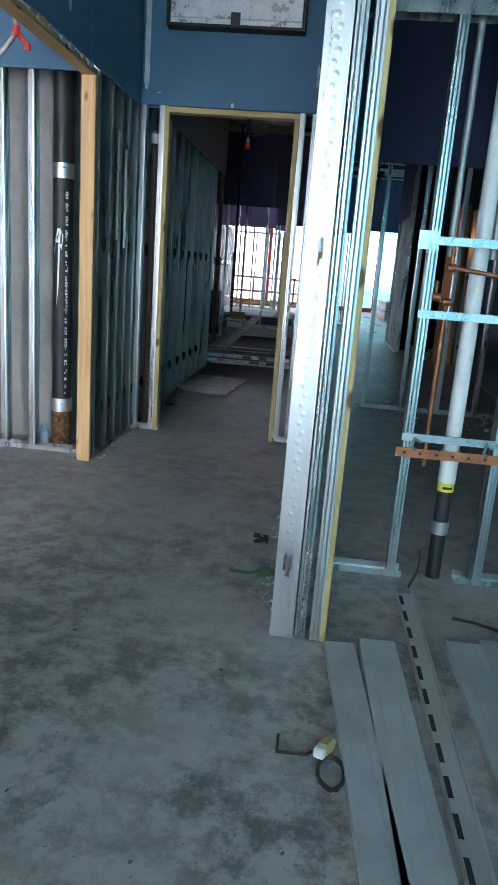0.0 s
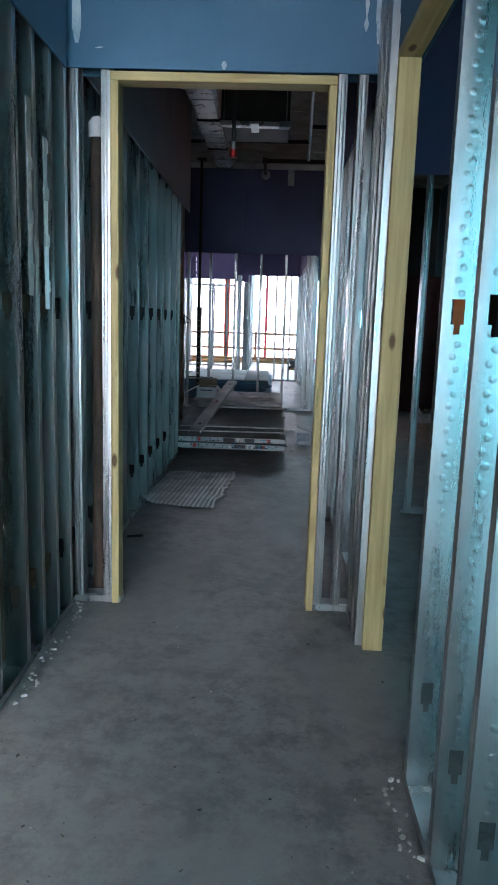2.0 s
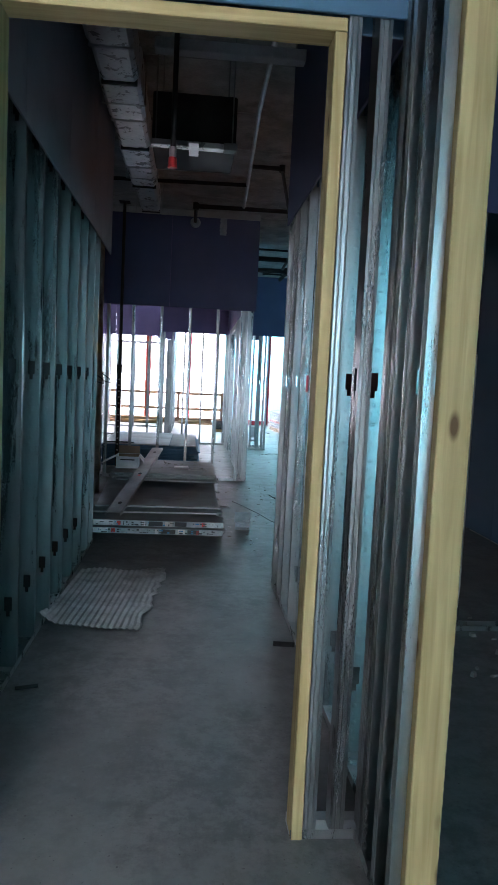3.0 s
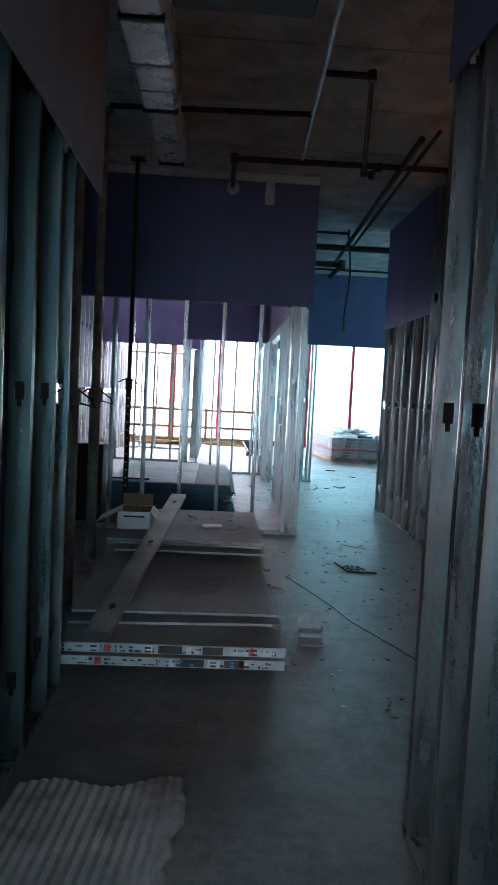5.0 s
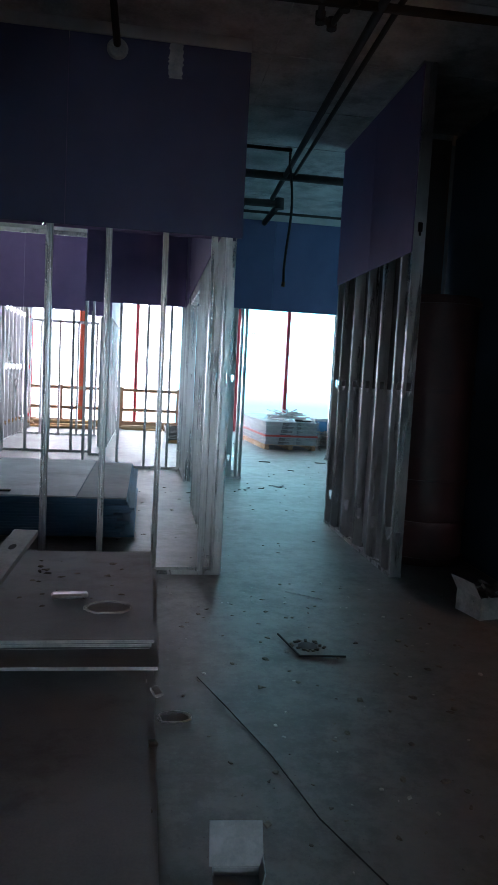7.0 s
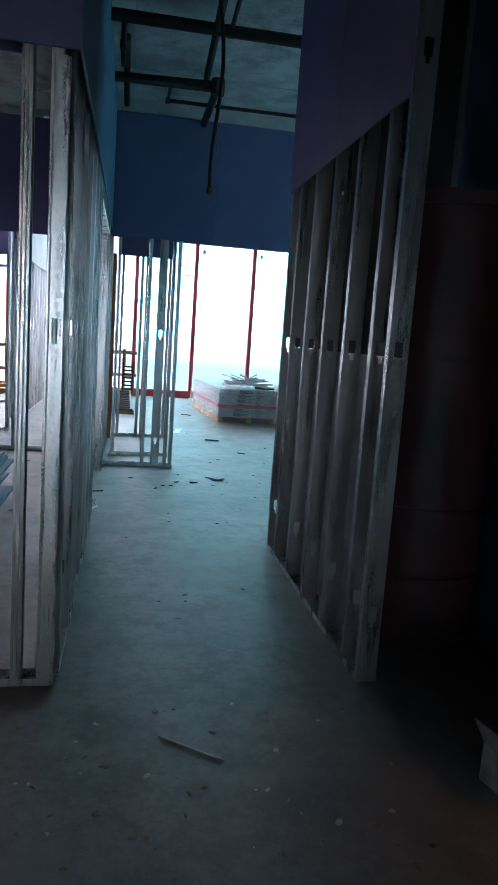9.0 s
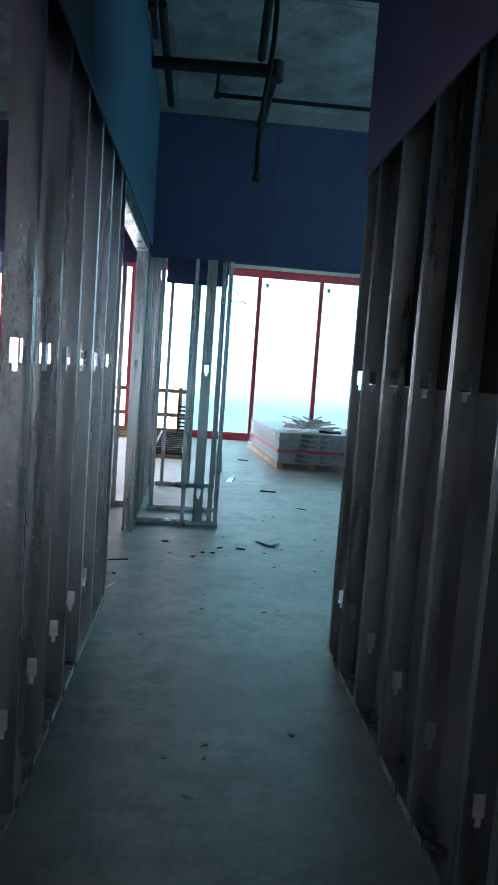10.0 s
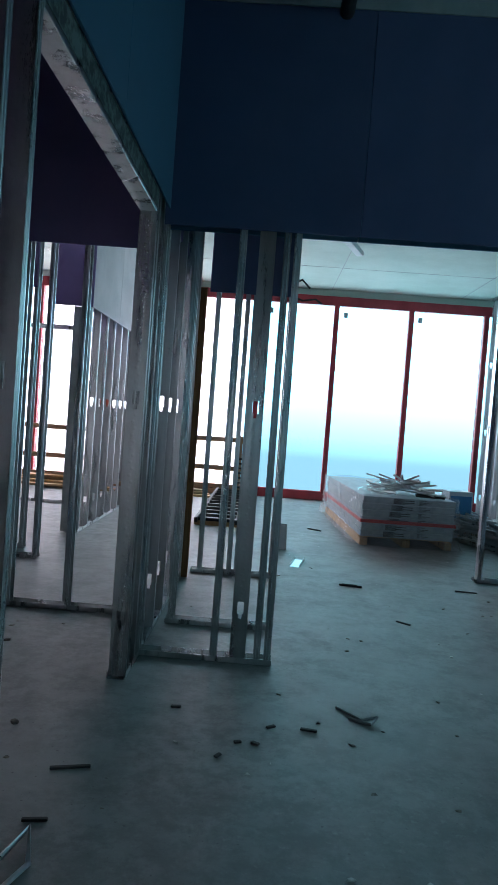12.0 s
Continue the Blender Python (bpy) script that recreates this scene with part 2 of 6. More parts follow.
RISER = surface("brown_riser_paint", (0.045, 0.028, 0.02), (0.085, 0.05, 0.035), 0.7, 0, 5, 60, 0.15)
MOTTLED_DARK = surface("mottled_dark_green", (0.03, 0.04, 0.038), (0.16, 0.19, 0.18), 0.7, 0, 16, 60, 0.2, contrast=(0.44, 0.58))
DARK_BOARD = surface("near_black_board", (0.035, 0.034, 0.036), (0.06, 0.056, 0.058), 0.8, 0, 2, 90, 0.08)
COMPOUND = surface("joint_compound", (0.30, 0.36, 0.42), (0.52, 0.56, 0.59), 0.85, 0, 9, 70, 0.4)
PINE = wood_material("pine", (0.43, 0.245, 0.10), (0.58, 0.365, 0.175), (0.15, 0.06, 0.02))
PINE_GREEN = wood_material("treated_pine", (0.36, 0.26, 0.10), (0.52, 0.40, 0.19), (0.12, 0.06, 0.02))
RAIL_WOOD = wood_material("weathered_rail", (0.26, 0.14, 0.075), (0.40, 0.24, 0.14), (0.10, 0.05, 0.03))
PINE_RED = wood_material("stained_pine", (0.20, 0.085, 0.03), (0.33, 0.15, 0.05), (0.07, 0.03, 0.015))
CONCRETE = surface("cast_concrete", (0.20, 0.20, 0.195), (0.31, 0.305, 0.295), 0.85, 0, 1.4, 50, 0.25, spot=(0.15, 0.15, 0.145))
DECK = surface("slab_underside", (0.36, 0.37, 0.365), (0.60, 0.61, 0.595), 0.9, 0, 3.2, 40, 0.6, spot=(0.25, 0.255, 0.25), spot_scale=2.4, contrast=(0.36, 0.64))
PALE_CEILING = surface("pale_slab", (0.46, 0.54, 0.48), (0.57, 0.65, 0.59), 0.85, 0, 1.0, 40, 0.15)
BROWN_CARD = surface("brown_cardboard", (0.20, 0.13, 0.085), (0.28, 0.19, 0.125), 0.8, 0, 4, 90, 0.05)
IRON = surface("cast_iron", (0.012, 0.012, 0.013), (0.03, 0.03, 0.032), 0.5, 0.2, 5, 80, 0.2)
RUST = surface("rusty_iron", (0.05, 0.025, 0.012), (0.20, 0.09, 0.035), 0.85, 0.1, 30, 120, 0.4, contrast=(0.45, 0.6))
SHORE = surface("shoring_paint", (0.17, 0.145, 0.12), (0.36, 0.31, 0.26), 0.7, 0.1, 6, 60, 0.3, spot=(0.18, 0.10, 0.05))
SHORE_DARK = surface("dark_shoring", (0.02, 0.02, 0.022), (0.045, 0.042, 0.04), 0.6, 0.4, 6, 60, 0.2)
CHROME = surface("bright_band", (0.55, 0.56, 0.57), (0.75, 0.76, 0.77), 0.38, 1.0, 8, 60, 0.05)
COPPER = surface("copper", (0.26, 0.09, 0.045), (0.44, 0.17, 0.09), 0.4, 0.8, 8, 60, 0.1)
PVC = surface("white_pvc", (0.62, 0.63, 0.62), (0.74, 0.75, 0.74), 0.4, 0, 3, 60, 0.03)
FOIL = surface("foil_facing", (0.62, 0.62, 0.63), (0.82, 0.82, 0.83), 0.3, 0.5, 9, 40, 0.6)
CARDBOARD = surface("grey_cardboard", (0.42, 0.405, 0.40), (0.66, 0.64, 0.63), 0.6, 0, 5, 90, 0.15, spot=(0.26, 0.255, 0.25), spot_scale=2.6)
TAPE_END = surface("end_tape_paper", (0.28, 0.34, 0.37), (0.42, 0.48, 0.51), 0.8, 0, 14, 90, 0.05)
DUSTY_YELLOW = surface("dusty_yellow", (0.30, 0.24, 0.10), (0.42, 0.35, 0.17), 0.7, 0, 20, 90, 0.1)
WHITE_CARD = surface("white_card", (0.55, 0.56, 0.57), (0.72, 0.73, 0.74), 0.8, 0, 3, 90, 0.05, spot=(0.45, 0.45, 0.45))
RED_FRAME = surface("red_oxide_frame", (0.34, 0.025, 0.04), (0.46, 0.045, 0.06), 0.5, 0, 3, 60, 0.08)
ORANGE_STEEL = surface("orange_primer_steel", (0.50, 0.075, 0.035), (0.62, 0.11, 0.05), 0.6, 0, 3, 60, 0.08)
RED = surface("red_plastic", (0.5, 0.02, 0.02), (0.6, 0.05, 0.04), 0.4, 0, 5, 60, 0.0)
TAPE_YELLOW = surface("yellow_label", (0.62, 0.58, 0.04), (0.72, 0.68, 0.08), 0.5, 0, 5, 60, 0.0)
INK = surface("dark_ink", (0.02, 0.022, 0.025), (0.035, 0.037, 0.04), 0.7, 0, 8, 60, 0.0)
CHALK = surface("white_marking", (0.55, 0.55, 0.54), (0.68, 0.68, 0.66), 0.85, 0, 20, 90, 0.0)
BLACK = surface("black_rubber", (0.010, 0.010, 0.010), (0.022, 0.022, 0.022), 0.6, 0, 8, 60, 0.1)
BLUE_PLASTIC = surface("blue_plastic", (0.02, 0.16, 0.36), (0.04, 0.22, 0.44), 0.4, 0, 4, 60, 0.0)
TUB = surface("cloudy_tub", (0.38, 0.46, 0.52), (0.48, 0.56, 0.62), 0.45, 0, 4, 60, 0.0)
GREEN_PAINT = surface("green_scrap", (0.02, 0.10, 0.05), (0.04, 0.16, 0.08), 0.6, 0, 8, 60, 0.0)
DEBRIS = surface("debris", (0.05, 0.045, 0.04), (0.22, 0.20, 0.17), 0.9, 0, 10, 60, 0.2, vary=0.4)
DEBRIS_PALE = surface("pale_debris", (0.40, 0.39, 0.37), (0.66, 0.65, 0.62), 0.9, 0, 10, 60, 0.2, vary=0.2)
PLYWOOD = surface("plywood", (0.34, 0.23, 0.12), (0.46, 0.33, 0.18), 0.75, 0, 3, 60, 0.1, (1, 6, 1))
WRAP = clear_sheet("plastic_wrap", (0.90, 0.90, 0.91), 0.12, 0.29, 0.35)
GLASS = clear_sheet("window_glass", (0.93, 0.98, 0.99), 0.0)
SKY_C = glow("sky_cool", (0.42, 0.88, 1.0), (0.10, 0.19, 0.225), SKY_COOL, 0.7, 2.6)
SKY_W = glow("sky_warm", (1.0, 0.89, 0.935), (0.95, 0.83, 0.87), SKY_WARM, -0.5, 2.0)
SKY_E = glow("added_side_sky", (0.42, 0.88, 1.0), (0.11, 0.25, 0.29), SKY_SIDE, 0.7, 2.6)
SKY_B = glow("sky_behind", (0.28, 0.86, 1.0), (0.28, 0.84, 0.97), SKY_BACK, 0.0, 3.0)
SKY_BW = glow("sky_behind_pale", (0.94, 0.92, 0.93), (0.94, 0.92, 0.93), SKY_BACK_PALE, 0.0, 3.0)
TUBE_GLOW = glow("tube_glow", (0.95, 0.97, 1.0), (0.95, 0.97, 1.0), 22.0, 0.0, 1.0)
LAMP_GLOW = glow("bulb_glow", (1.0, 0.36, 0.07), (1.0, 0.36, 0.07), 65.0, 0.0, 1.0)


# ---- builders ----
class Mesh:
    """Collects boxes, tubes and loose faces into one mesh."""

    def __init__(self):
        self.v, self.f, self.mi, self.mats = [], [], [], []
        self.k = 0

    def use(self, mat):
        if mat not in self.mats:
            self.mats.append(mat)
        self.k = self.mats.index(mat)
        return self

    def add(self, vs, fs):
        n = len(self.v)
        self.v += [tuple(q) for q in vs]
        for q in fs:
            self.f.append(tuple(n + i for i in q))
            self.mi.append(self.k)
        return self

    def box(self, x0, x1, y0, y1, z0, z1, m=None):
        vs = [Vector((x, y, z)) for z in (z0, z1) for y in (y0, y1) for x in (x0, x1)]
        if m is not None:
            vs = [m @ q for q in vs]
        return self.add(vs, [(0, 2, 3, 1), (4, 5, 7, 6), (0, 1, 5, 4), (1, 3, 7, 5), (3, 2, 6, 7), (2, 0, 4, 6)])

    def soft_box(self, x0, x1, y0, y1, z0, z1, r=0.004, m=None):
        """A box with chamfered edges."""
        vs, c = [], ((x0, x1), (y0, y1), (z0, z1))
        idx = {}
        for sx in (0, 1):
            for sy in (0, 1):
                for sz in (0, 1):
                    s = (sx, sy, sz)
                    for ax in range(3):
                        q = [c[a][s[a]] + (0 if a == ax else (r if s[a] == 0 else -r)) for a in range(3)]
                        idx[s, ax] = len(vs)
                        vs.append(Vector(q))
        fs = []
        for ax in range(3):
            a, b = (ax + 1) % 3, (ax + 2) % 3
            for side in (0, 1):
                ring = []
                for u, w in ((0, 0), (1, 0), (1, 1), (0, 1)):
                    s = [0, 0, 0]
                    s[ax], s[a], s[b] = side, u, w
                    ring.append(idx[tuple(s), ax])
                fs.append(ring if side else ring[::-1])
        for ax in range(3):
            a, b = (ax + 1) % 3, (ax + 2) % 3
            for u in (0, 1):
                for w in (0, 1):
                    s0, s1 = [0, 0, 0], [0, 0, 0]
                    s0[a], s0[b], s1[a], s1[b], s1[ax] = u, w, u, w, 1
                    q = [idx[tuple(s0), a], idx[tuple(s1), a], idx[tuple(s1), b], idx[tuple(s0), b]]
                    fs.append(q if u != w else q[::-1])
        for sx in (0, 1):
            for sy in (0, 1):
                for sz in (0, 1):
                    q = [idx[(sx, sy, sz), a] for a in range(3)]
                    fs.append(q if (sx + sy + sz) % 2 else q[::-1])
        if m is not None:
            vs = [m @ q for q in vs]
        return self.add(vs, fs)

    def tube(self, a, b, r0, r1=None, n=14, caps=True):
        a, b = Vector(a), Vector(b)
        r1 = r0 if r1 is None else r1
        q = (b - a).to_track_quat("Z", "Y").to_matrix()
        vs = []
        for p, r in ((a, r0), (b, r1)):
            for i in range(n):
                w = 2 * math.pi * i / n
                vs.append(p + q @ Vector((r * math.cos(w), r * math.sin(w), 0)))
        fs = [(i, (i + 1) % n, n + (i + 1) % n, n + i) for i in range(n)]
        if caps:
            fs += [tuple(range(n - 1, -1, -1)), tuple(range(n, 2 * n))]
        return self.add(vs, fs)

    def path(self, pts, r, n=8):
        """A bent round bar through the points, one skin from end to end."""
        pts = [Vector(p) for p in pts]
        vs, fs, side = [], [], None
        for i, p in enumerate(pts):
            a = (p - pts[i - 1]).normalized() if i else None
            b = (pts[i + 1] - p).normalized() if i + 1 < len(pts) else None
            d = a if b is None else b if a is None else a + b if (a + b).length > 0.05 else b
            d.normalize()
            if side is None:
                side = d.orthogonal().normalized()
            side = (side - d * side.dot(d))
            side = side.normalized() if side.length > 0.01 else d.orthogonal().normalized()
            up = d.cross(side)
            k = 1.0 if a is None or b is None else min(1.6, 1.0 / max(0.3, d.dot(b)))
            for j in range(n):
                w = 2 * math.pi * j / n
                vs.append(p + (side * math.cos(w) + up * math.sin(w)) * r * (1 + (k - 1) * 0.5))
        for i in range(len(pts) - 1):
            fs += [(i * n + j, i * n + (j + 1) % n, (i + 1) * n + (j + 1) % n, (i + 1) * n + j) for j in range(n)]
        m = (len(pts) - 1) * n
        fs += [tuple(range(n - 1, -1, -1)), tuple(range(m, m + n))]
        return self.add(vs, fs)

    def data(self, name, mat=None):
        me = bpy.data.meshes.new(name)
        me.from_pydata(self.v, [], self.f)
        for q in ([mat] if mat else self.mats):
            me.materials.append(q)
        if not mat:
            me.polygons.foreach_set("material_index", self.mi)
        me.update()
        return me


def part(name, mesh, mat, parent, label="", m=None, smooth=False):
    """One mesh object under a thing or a part. mesh: a Mesh, or mesh data to share."""
    me = mesh.data(name, mat) if isinstance(mesh, Mesh) else mesh
    ob = new(name, me)
    ob.parent = parent
    if m is not None:
        ob.matrix_basis = m
    if label:
        ob["label"] = label
    if smooth:
        shade(me)
    return ob


def shade(me):
    me.shade_smooth()
    me.set_sharp_from_angle(angle=radians(40))


def thing(name, label, category, m=None, group="", kind="", mesh=None, mat=None, smooth=False):
    """A top-level thing: an Empty at its base, or one mesh."""
    me = mesh.data(name, mat) if isinstance(mesh, Mesh) else mesh
    ob = new(name, me)
    if m is not None:
        ob.matrix_basis = m
    if me and smooth:
        shade(me)
    return tagged(ob, label, category, group, kind)


HEAD, TOP, SLAB = 2.57, 3.86, 3.95
STUDS = {}


def stud_data(depth, height, dimples, material=None):
    """A C-shaped steel stud: web across local x with punched holes, flanges along local y, lips and pressed dimples."""
    material = material or (STEEL_DENTED if dimples else STEEL)
    key = (depth, height, dimples, material.name)
    if key in STUDS:
        return STUDS[key]
    q, h, t, fl = Mesh().use(material), depth / 2, 0.0016, 0.041
    hw = 0.019
    q.box(-h, -hw, 0, t, 0, height)
    q.box(hw, h, 0, t, 0, height)
    z = 0.0
    for c in (0.31, 1.50, 2.72):
        if c + 0.06 < height:
            q.box(-hw, hw, 0, t, z, c - 0.05)
            z = c + 0.05
            q.box(-hw, -0.009, 0, t, c - 0.05, c - 0.022)
            q.box(0.009, hw, 0, t, c - 0.05, c - 0.022)
    q.box(-hw, hw, 0, t, z, height)
    for s in (-1, 1):
        # flange pressed into shallow ribs, and its lip
        prof = [(0.0, 0.0), (0.009, 0.0), (0.012, 0.0016), (0.015, 0.0), (0.026, 0.0), (0.029, 0.0016), (0.032, 0.0), (fl, -0.0008)]
        vs = [(s * (h + o), y, z) for y, o in prof for z in (0, height)] + [(s * (h + o - t), y, z) for y, o in prof for z in (0, height)]
        k = len(prof)
        fs = []
        for a in range(k - 1):
            f = (2 * a, 2 * a + 2, 2 * a + 3, 2 * a + 1)
            g = tuple(2 * k + e for e in f[::-1])
            fs += [f, g] if s > 0 else [f[::-1], g[::-1]]
        e = (2 * k - 2, 4 * k - 2, 4 * k - 1, 2 * k - 1)
        fs.append(e if s > 0 else e[::-1])
        q.add(vs, fs)
        x0, x1 = sorted((s * (h - 0.001), s * (h - 0.010)))
        q.box(x0, x1, fl - t, fl, 0, height)
    STUDS[key] = q.data("stud")
    return STUDS[key]


def track_data(length, depth, lip=0.032, material=None):
    q, h, t = Mesh().use(material or STEEL), depth / 2 + 0.002, 0.0016
    q.box(0, length, -h, h, 0, t)
    q.box(0, length, -h - t, -h, 0, lip)
    q.box(0, length, h, h + t, 0, lip)
    return q.data("track")


def frame_wall(name, label, a, b, depth=0.092, studs=(), spacing=0.406, height=None, boards=(), dimples=1, tracks=True, flip=False,
               floor_gaps=(), steel=None, low_top=False, kind="structure"):
    """A steel-framed partition from a to b: tracks, studs at the distances given (or evenly), boards.
    boards: (side, from, to, z0, z1, material); side -1 lies to the right of the way from a to b, +1 to its left."""
    height = height or SLAB - 0.004
    a, b = Vector(a), Vector(b)
    length = (b - a).length
    ang = math.degrees(math.atan2(b.y - a.y, b.x - a.x))
    wall = thing(name, label, "wall", pose(a.x, a.y, 0, 0, 0, ang), kind=kind)
    if tracks:
        cuts = [0.0]
        for g0, g1 in floor_gaps:
            cuts += [g0, g1]
        cuts.append(length)
        for s0, s1 in zip(cuts[::2], cuts[1::2]):
            if s1 - s0 > 0.02:
                part("floor_track", track_data(s1 - s0, depth, material=steel), None, wall, m=pose(s0, 0, 0.004))
        part("top_track", track_data(length, depth, 0.06, steel), None, wall, m=pose(length, 0, height, 0, 180, 0))
    if studs == ():
        studs = [min(0.03 + i * spacing, length - 0.045) for i in range(int(length / spacing) + 2) if 0.03 + i * spacing < length + spacing * 0.4]
    for s in studs:
        part("stud", stud_data(depth, height - 0.012, dimples, steel), None, wall, m=pose(s + (0.041 if flip else 0), 0, 0.006, 0, 0, -90 if not flip else 90))
    for side, u0, u1, z0, z1, mat in boards:
        n = max(1, round((u1 - u0) / 1.22))
        w = (u1 - u0) / n
        for i in range(n):
            y0, y1 = sorted((side * (depth / 2 + 0.004), side * (depth / 2 + 0.0165)))
            q = Mesh().soft_box(u0 + i * w + 0.0015, u0 + (i + 1) * w - 0.0015, y0, y1, z0, z1, 0.002)
            part("board", q, mat, wall)
    return wall


def lumber(name, x0, x1, y0, y1, z0, z1, mat, label="", parent=None, along="z"):
    """A sawn piece with eased edges, grain along its length."""
    sz = {"x": x1 - x0, "y": y1 - y0, "z": z1 - z0}
    mid = ((x0 + x1) / 2, (y0 + y1) / 2, (z0 + z1) / 2)
    l = sz[along]
    rot = {"z": (0, 0, 0), "x": (0, 90, 0), "y": (-90, 0, 0)}[along]
    w = {"z": (sz["x"], sz["y"]), "x": (sz["z"], sz["y"]), "y": (sz["x"], sz["z"])}[along]
    q = Mesh().soft_box(-w[0] / 2, w[0] / 2, -w[1] / 2, w[1] / 2, -l / 2, l / 2, 0.003)
    if parent is None:
        return thing(name, label, "wood post", pose(*mid, *rot), mesh=q, mat=mat)
    ob = part(name, q, mat, parent, label)
    ob.matrix_basis = parent.matrix_basis.inverted() @ pose(*mid, *rot)
    return ob


# ---- the shell ----
def slab(name, label, category, x0, x1, y0, y1, z0, z1, mat, n=1):
    return thing(name, label, category, kind="structure", mesh=Mesh().box(x0, x1, y0, y1, z0, z1), mat=mat)


XL, XR, YB, YF = -6.5, 6.0, -4.7, 28.3
slab("floor", "grey concrete slab floor with dust, stains and scuffs, painted brighter at the entry", "floor", XL - 0.3, XR + 0.3, YB - 0.2, YF + 0.3, -0.2, 0.0, FLOOR)
slab("ceiling", "dark bare concrete slab overhead with formwork marks", "ceiling", XL - 0.3, XR + 0.3, YB - 0.2, 19.3, SLAB, SLAB + 0.2, DECK)
slab("ceiling_pale", "pale painted concrete slab above the window room", "ceiling", XL - 0.3, XR + 0.3, 19.305, YF + 0.3, SLAB, SLAB + 0.2, PALE_CEILING)
slab("wall_west", "plain grey concrete outer wall", "wall", XL - 0.3, XL, YB, YF, 0.0, SLAB, CONCRETE)
slab("wall_east", "plain grey concrete outer wall", "wall", XR, XR + 0.3, YB, 15.9, 0.0, SLAB, CONCRETE)
slab("wall_east_far", "plain grey concrete outer wall", "wall", XR, XR + 0.3, 19.2, YF, 0.0, SLAB, CONCRETE)


def window_wall(name, label, y, x0, x1, step, first, inward):
    """Glazing in red frames from floor to ceiling; inward: the way into the room along y."""
    w = thing(name, label, "window", kind="structure")
    q = Mesh().soft_box(x0, x1, y - 0.05, y + 0.07, 0.004, 0.17, 0.004)
    part("sill_rail", q, RED_FRAME, w)
    part("head_rail", Mesh().soft_box(x0, x1, y - 0.05, y + 0.07, 3.66, 3.83, 0.004), RED_FRAME, w)
    part("head_infill", Mesh().box(x0, x1, y - 0.03, y + 0.05, 3.833, SLAB - 0.002), PALE_CEILING, w)
    me = Mesh().soft_box(-0.045, 0.045, -0.06, 0.08, 0.172, 3.658, 0.004).data("mullion", RED_FRAME)
    pane = Mesh().box(0.047, step - 0.047, 0.0, 0.008, 0.172, 3.658).data("pane", GLASS)
    clip = Mesh().soft_box(-0.04, 0.04, -0.012, 0.0, -0.05, 0.05, 0.003).data("sticker", TUB)
    x = first
    while x < x1:
        part("mullion", me, None, w, m=pose(x, y, 0))
        p = part("pane", pane, None, w, m=pose(x, y, 0))
        p.visible_shadow = False
        part("sticker", clip, None, w, m=pose(x + 0.17, y - 0.002 * inward * -1, 3.50))
        x += step
    return w


window_wall("window_1", "tall glazing in red-painted frames with bright sky outside", YF, XL, XR, 1.39, 1.93 - 6 * 1.39, -1)
window_wall("window_2", "tall red-framed glazing that closes the entry side", YB, XL, XR, 1.39, 1.93 - 6 * 1.39, 1)
thing("backdrop_1", "bright hazy blue-white sky outside the glazing", "sky", kind="structure",
      mesh=Mesh().add([(0.30, 29.6, -3), (12, 29.6, -3), (12, 29.6, 7), (0.30, 29.6, 7)], [(0, 1, 2, 3)]), mat=SKY_C)
thing("backdrop_2", "bright white sky outside the open bays", "sky", kind="structure",
      mesh=Mesh().add([(-13, 29.6, -3), (0.296, 29.6, -3), (0.296, 29.6, 7), (-13, 29.6, 7)], [(0, 1, 2, 3)]), mat=SKY_W)
thing("backdrop_3", "bright blue-white sky behind the entry", "sky", kind="structure",
      mesh=Mesh().add([(-0.6, -6.2, -3), (12, -6.2, -3), (12, -6.2, 7), (-0.6, -6.2, 7)], [(3, 2, 1, 0)]), mat=SKY_B)
thing("backdrop_4", "bright white sky behind the entry", "sky", kind="structure",
      mesh=Mesh().add([(-12, -6.2, -3), (-0.604, -6.2, -3), (-0.604, -6.2, 7), (-12, -6.2, 7)], [(3, 2, 1, 0)]), mat=SKY_BW)

# Unseen glazing and glowing plane, added to brighten the passage's left wall.
w = window_wall("window_3", "tall red-framed glazing, unseen, added to light the passage from the side", 0.0, -3.3, -0.02, 1.09, -3.25, -1)
w.matrix_basis = pose(XR + 0.1, 15.9, 0, 0, 0, -90)
thing("backdrop_5", "glowing blue-white plane added beside the passage for side light", "sky", kind="structure",
      mesh=Mesh().add([(7.6, 13.0, -3), (7.6, 22.0, -3), (7.6, 22.0, 7), (7.6, 13.0, 7)], [(3, 2, 1, 0)]), mat=SKY_E)

# ---- first corridor ----
B = BOARD_CYAN_LIT
# Lower grey boards are unseen; they and the brown backing tint the studs' reflections.
w1 = frame_wall("wall_entry_left", "steel-framed wall with blue gypsum board above an opening", (-1.675, YB + 0.1), (-1.675, 5.92),
                studs=[0.1 + 0.6 * i for i in range(12)] + [9.49, 9.80, 10.01, 10.22, 10.44],
                boards=[(-1, 0.0, 10.44, HEAD, SLAB - 0.06, B), (-1, 0.0, 7.1, 0.02, HEAD - 0.004, CONCRETE), (1, 9.45, 10.52, 0.02, SLAB - 0.06, BROWN_CARD)],
                floor_gaps=[(7.2, 9.46)])
lumber("post", -1.722, -1.630, 4.82, 4.86, 0.0, HEAD - 0.041, PINE, "knotty yellow pine jamb post", w1)
lumber("header", -1.722, -1.630, 2.55, 4.86, HEAD - 0.04, HEAD - 0.002, PINE, "rough pine header over the opening", w1, along="y")
rng = random.Random(41)
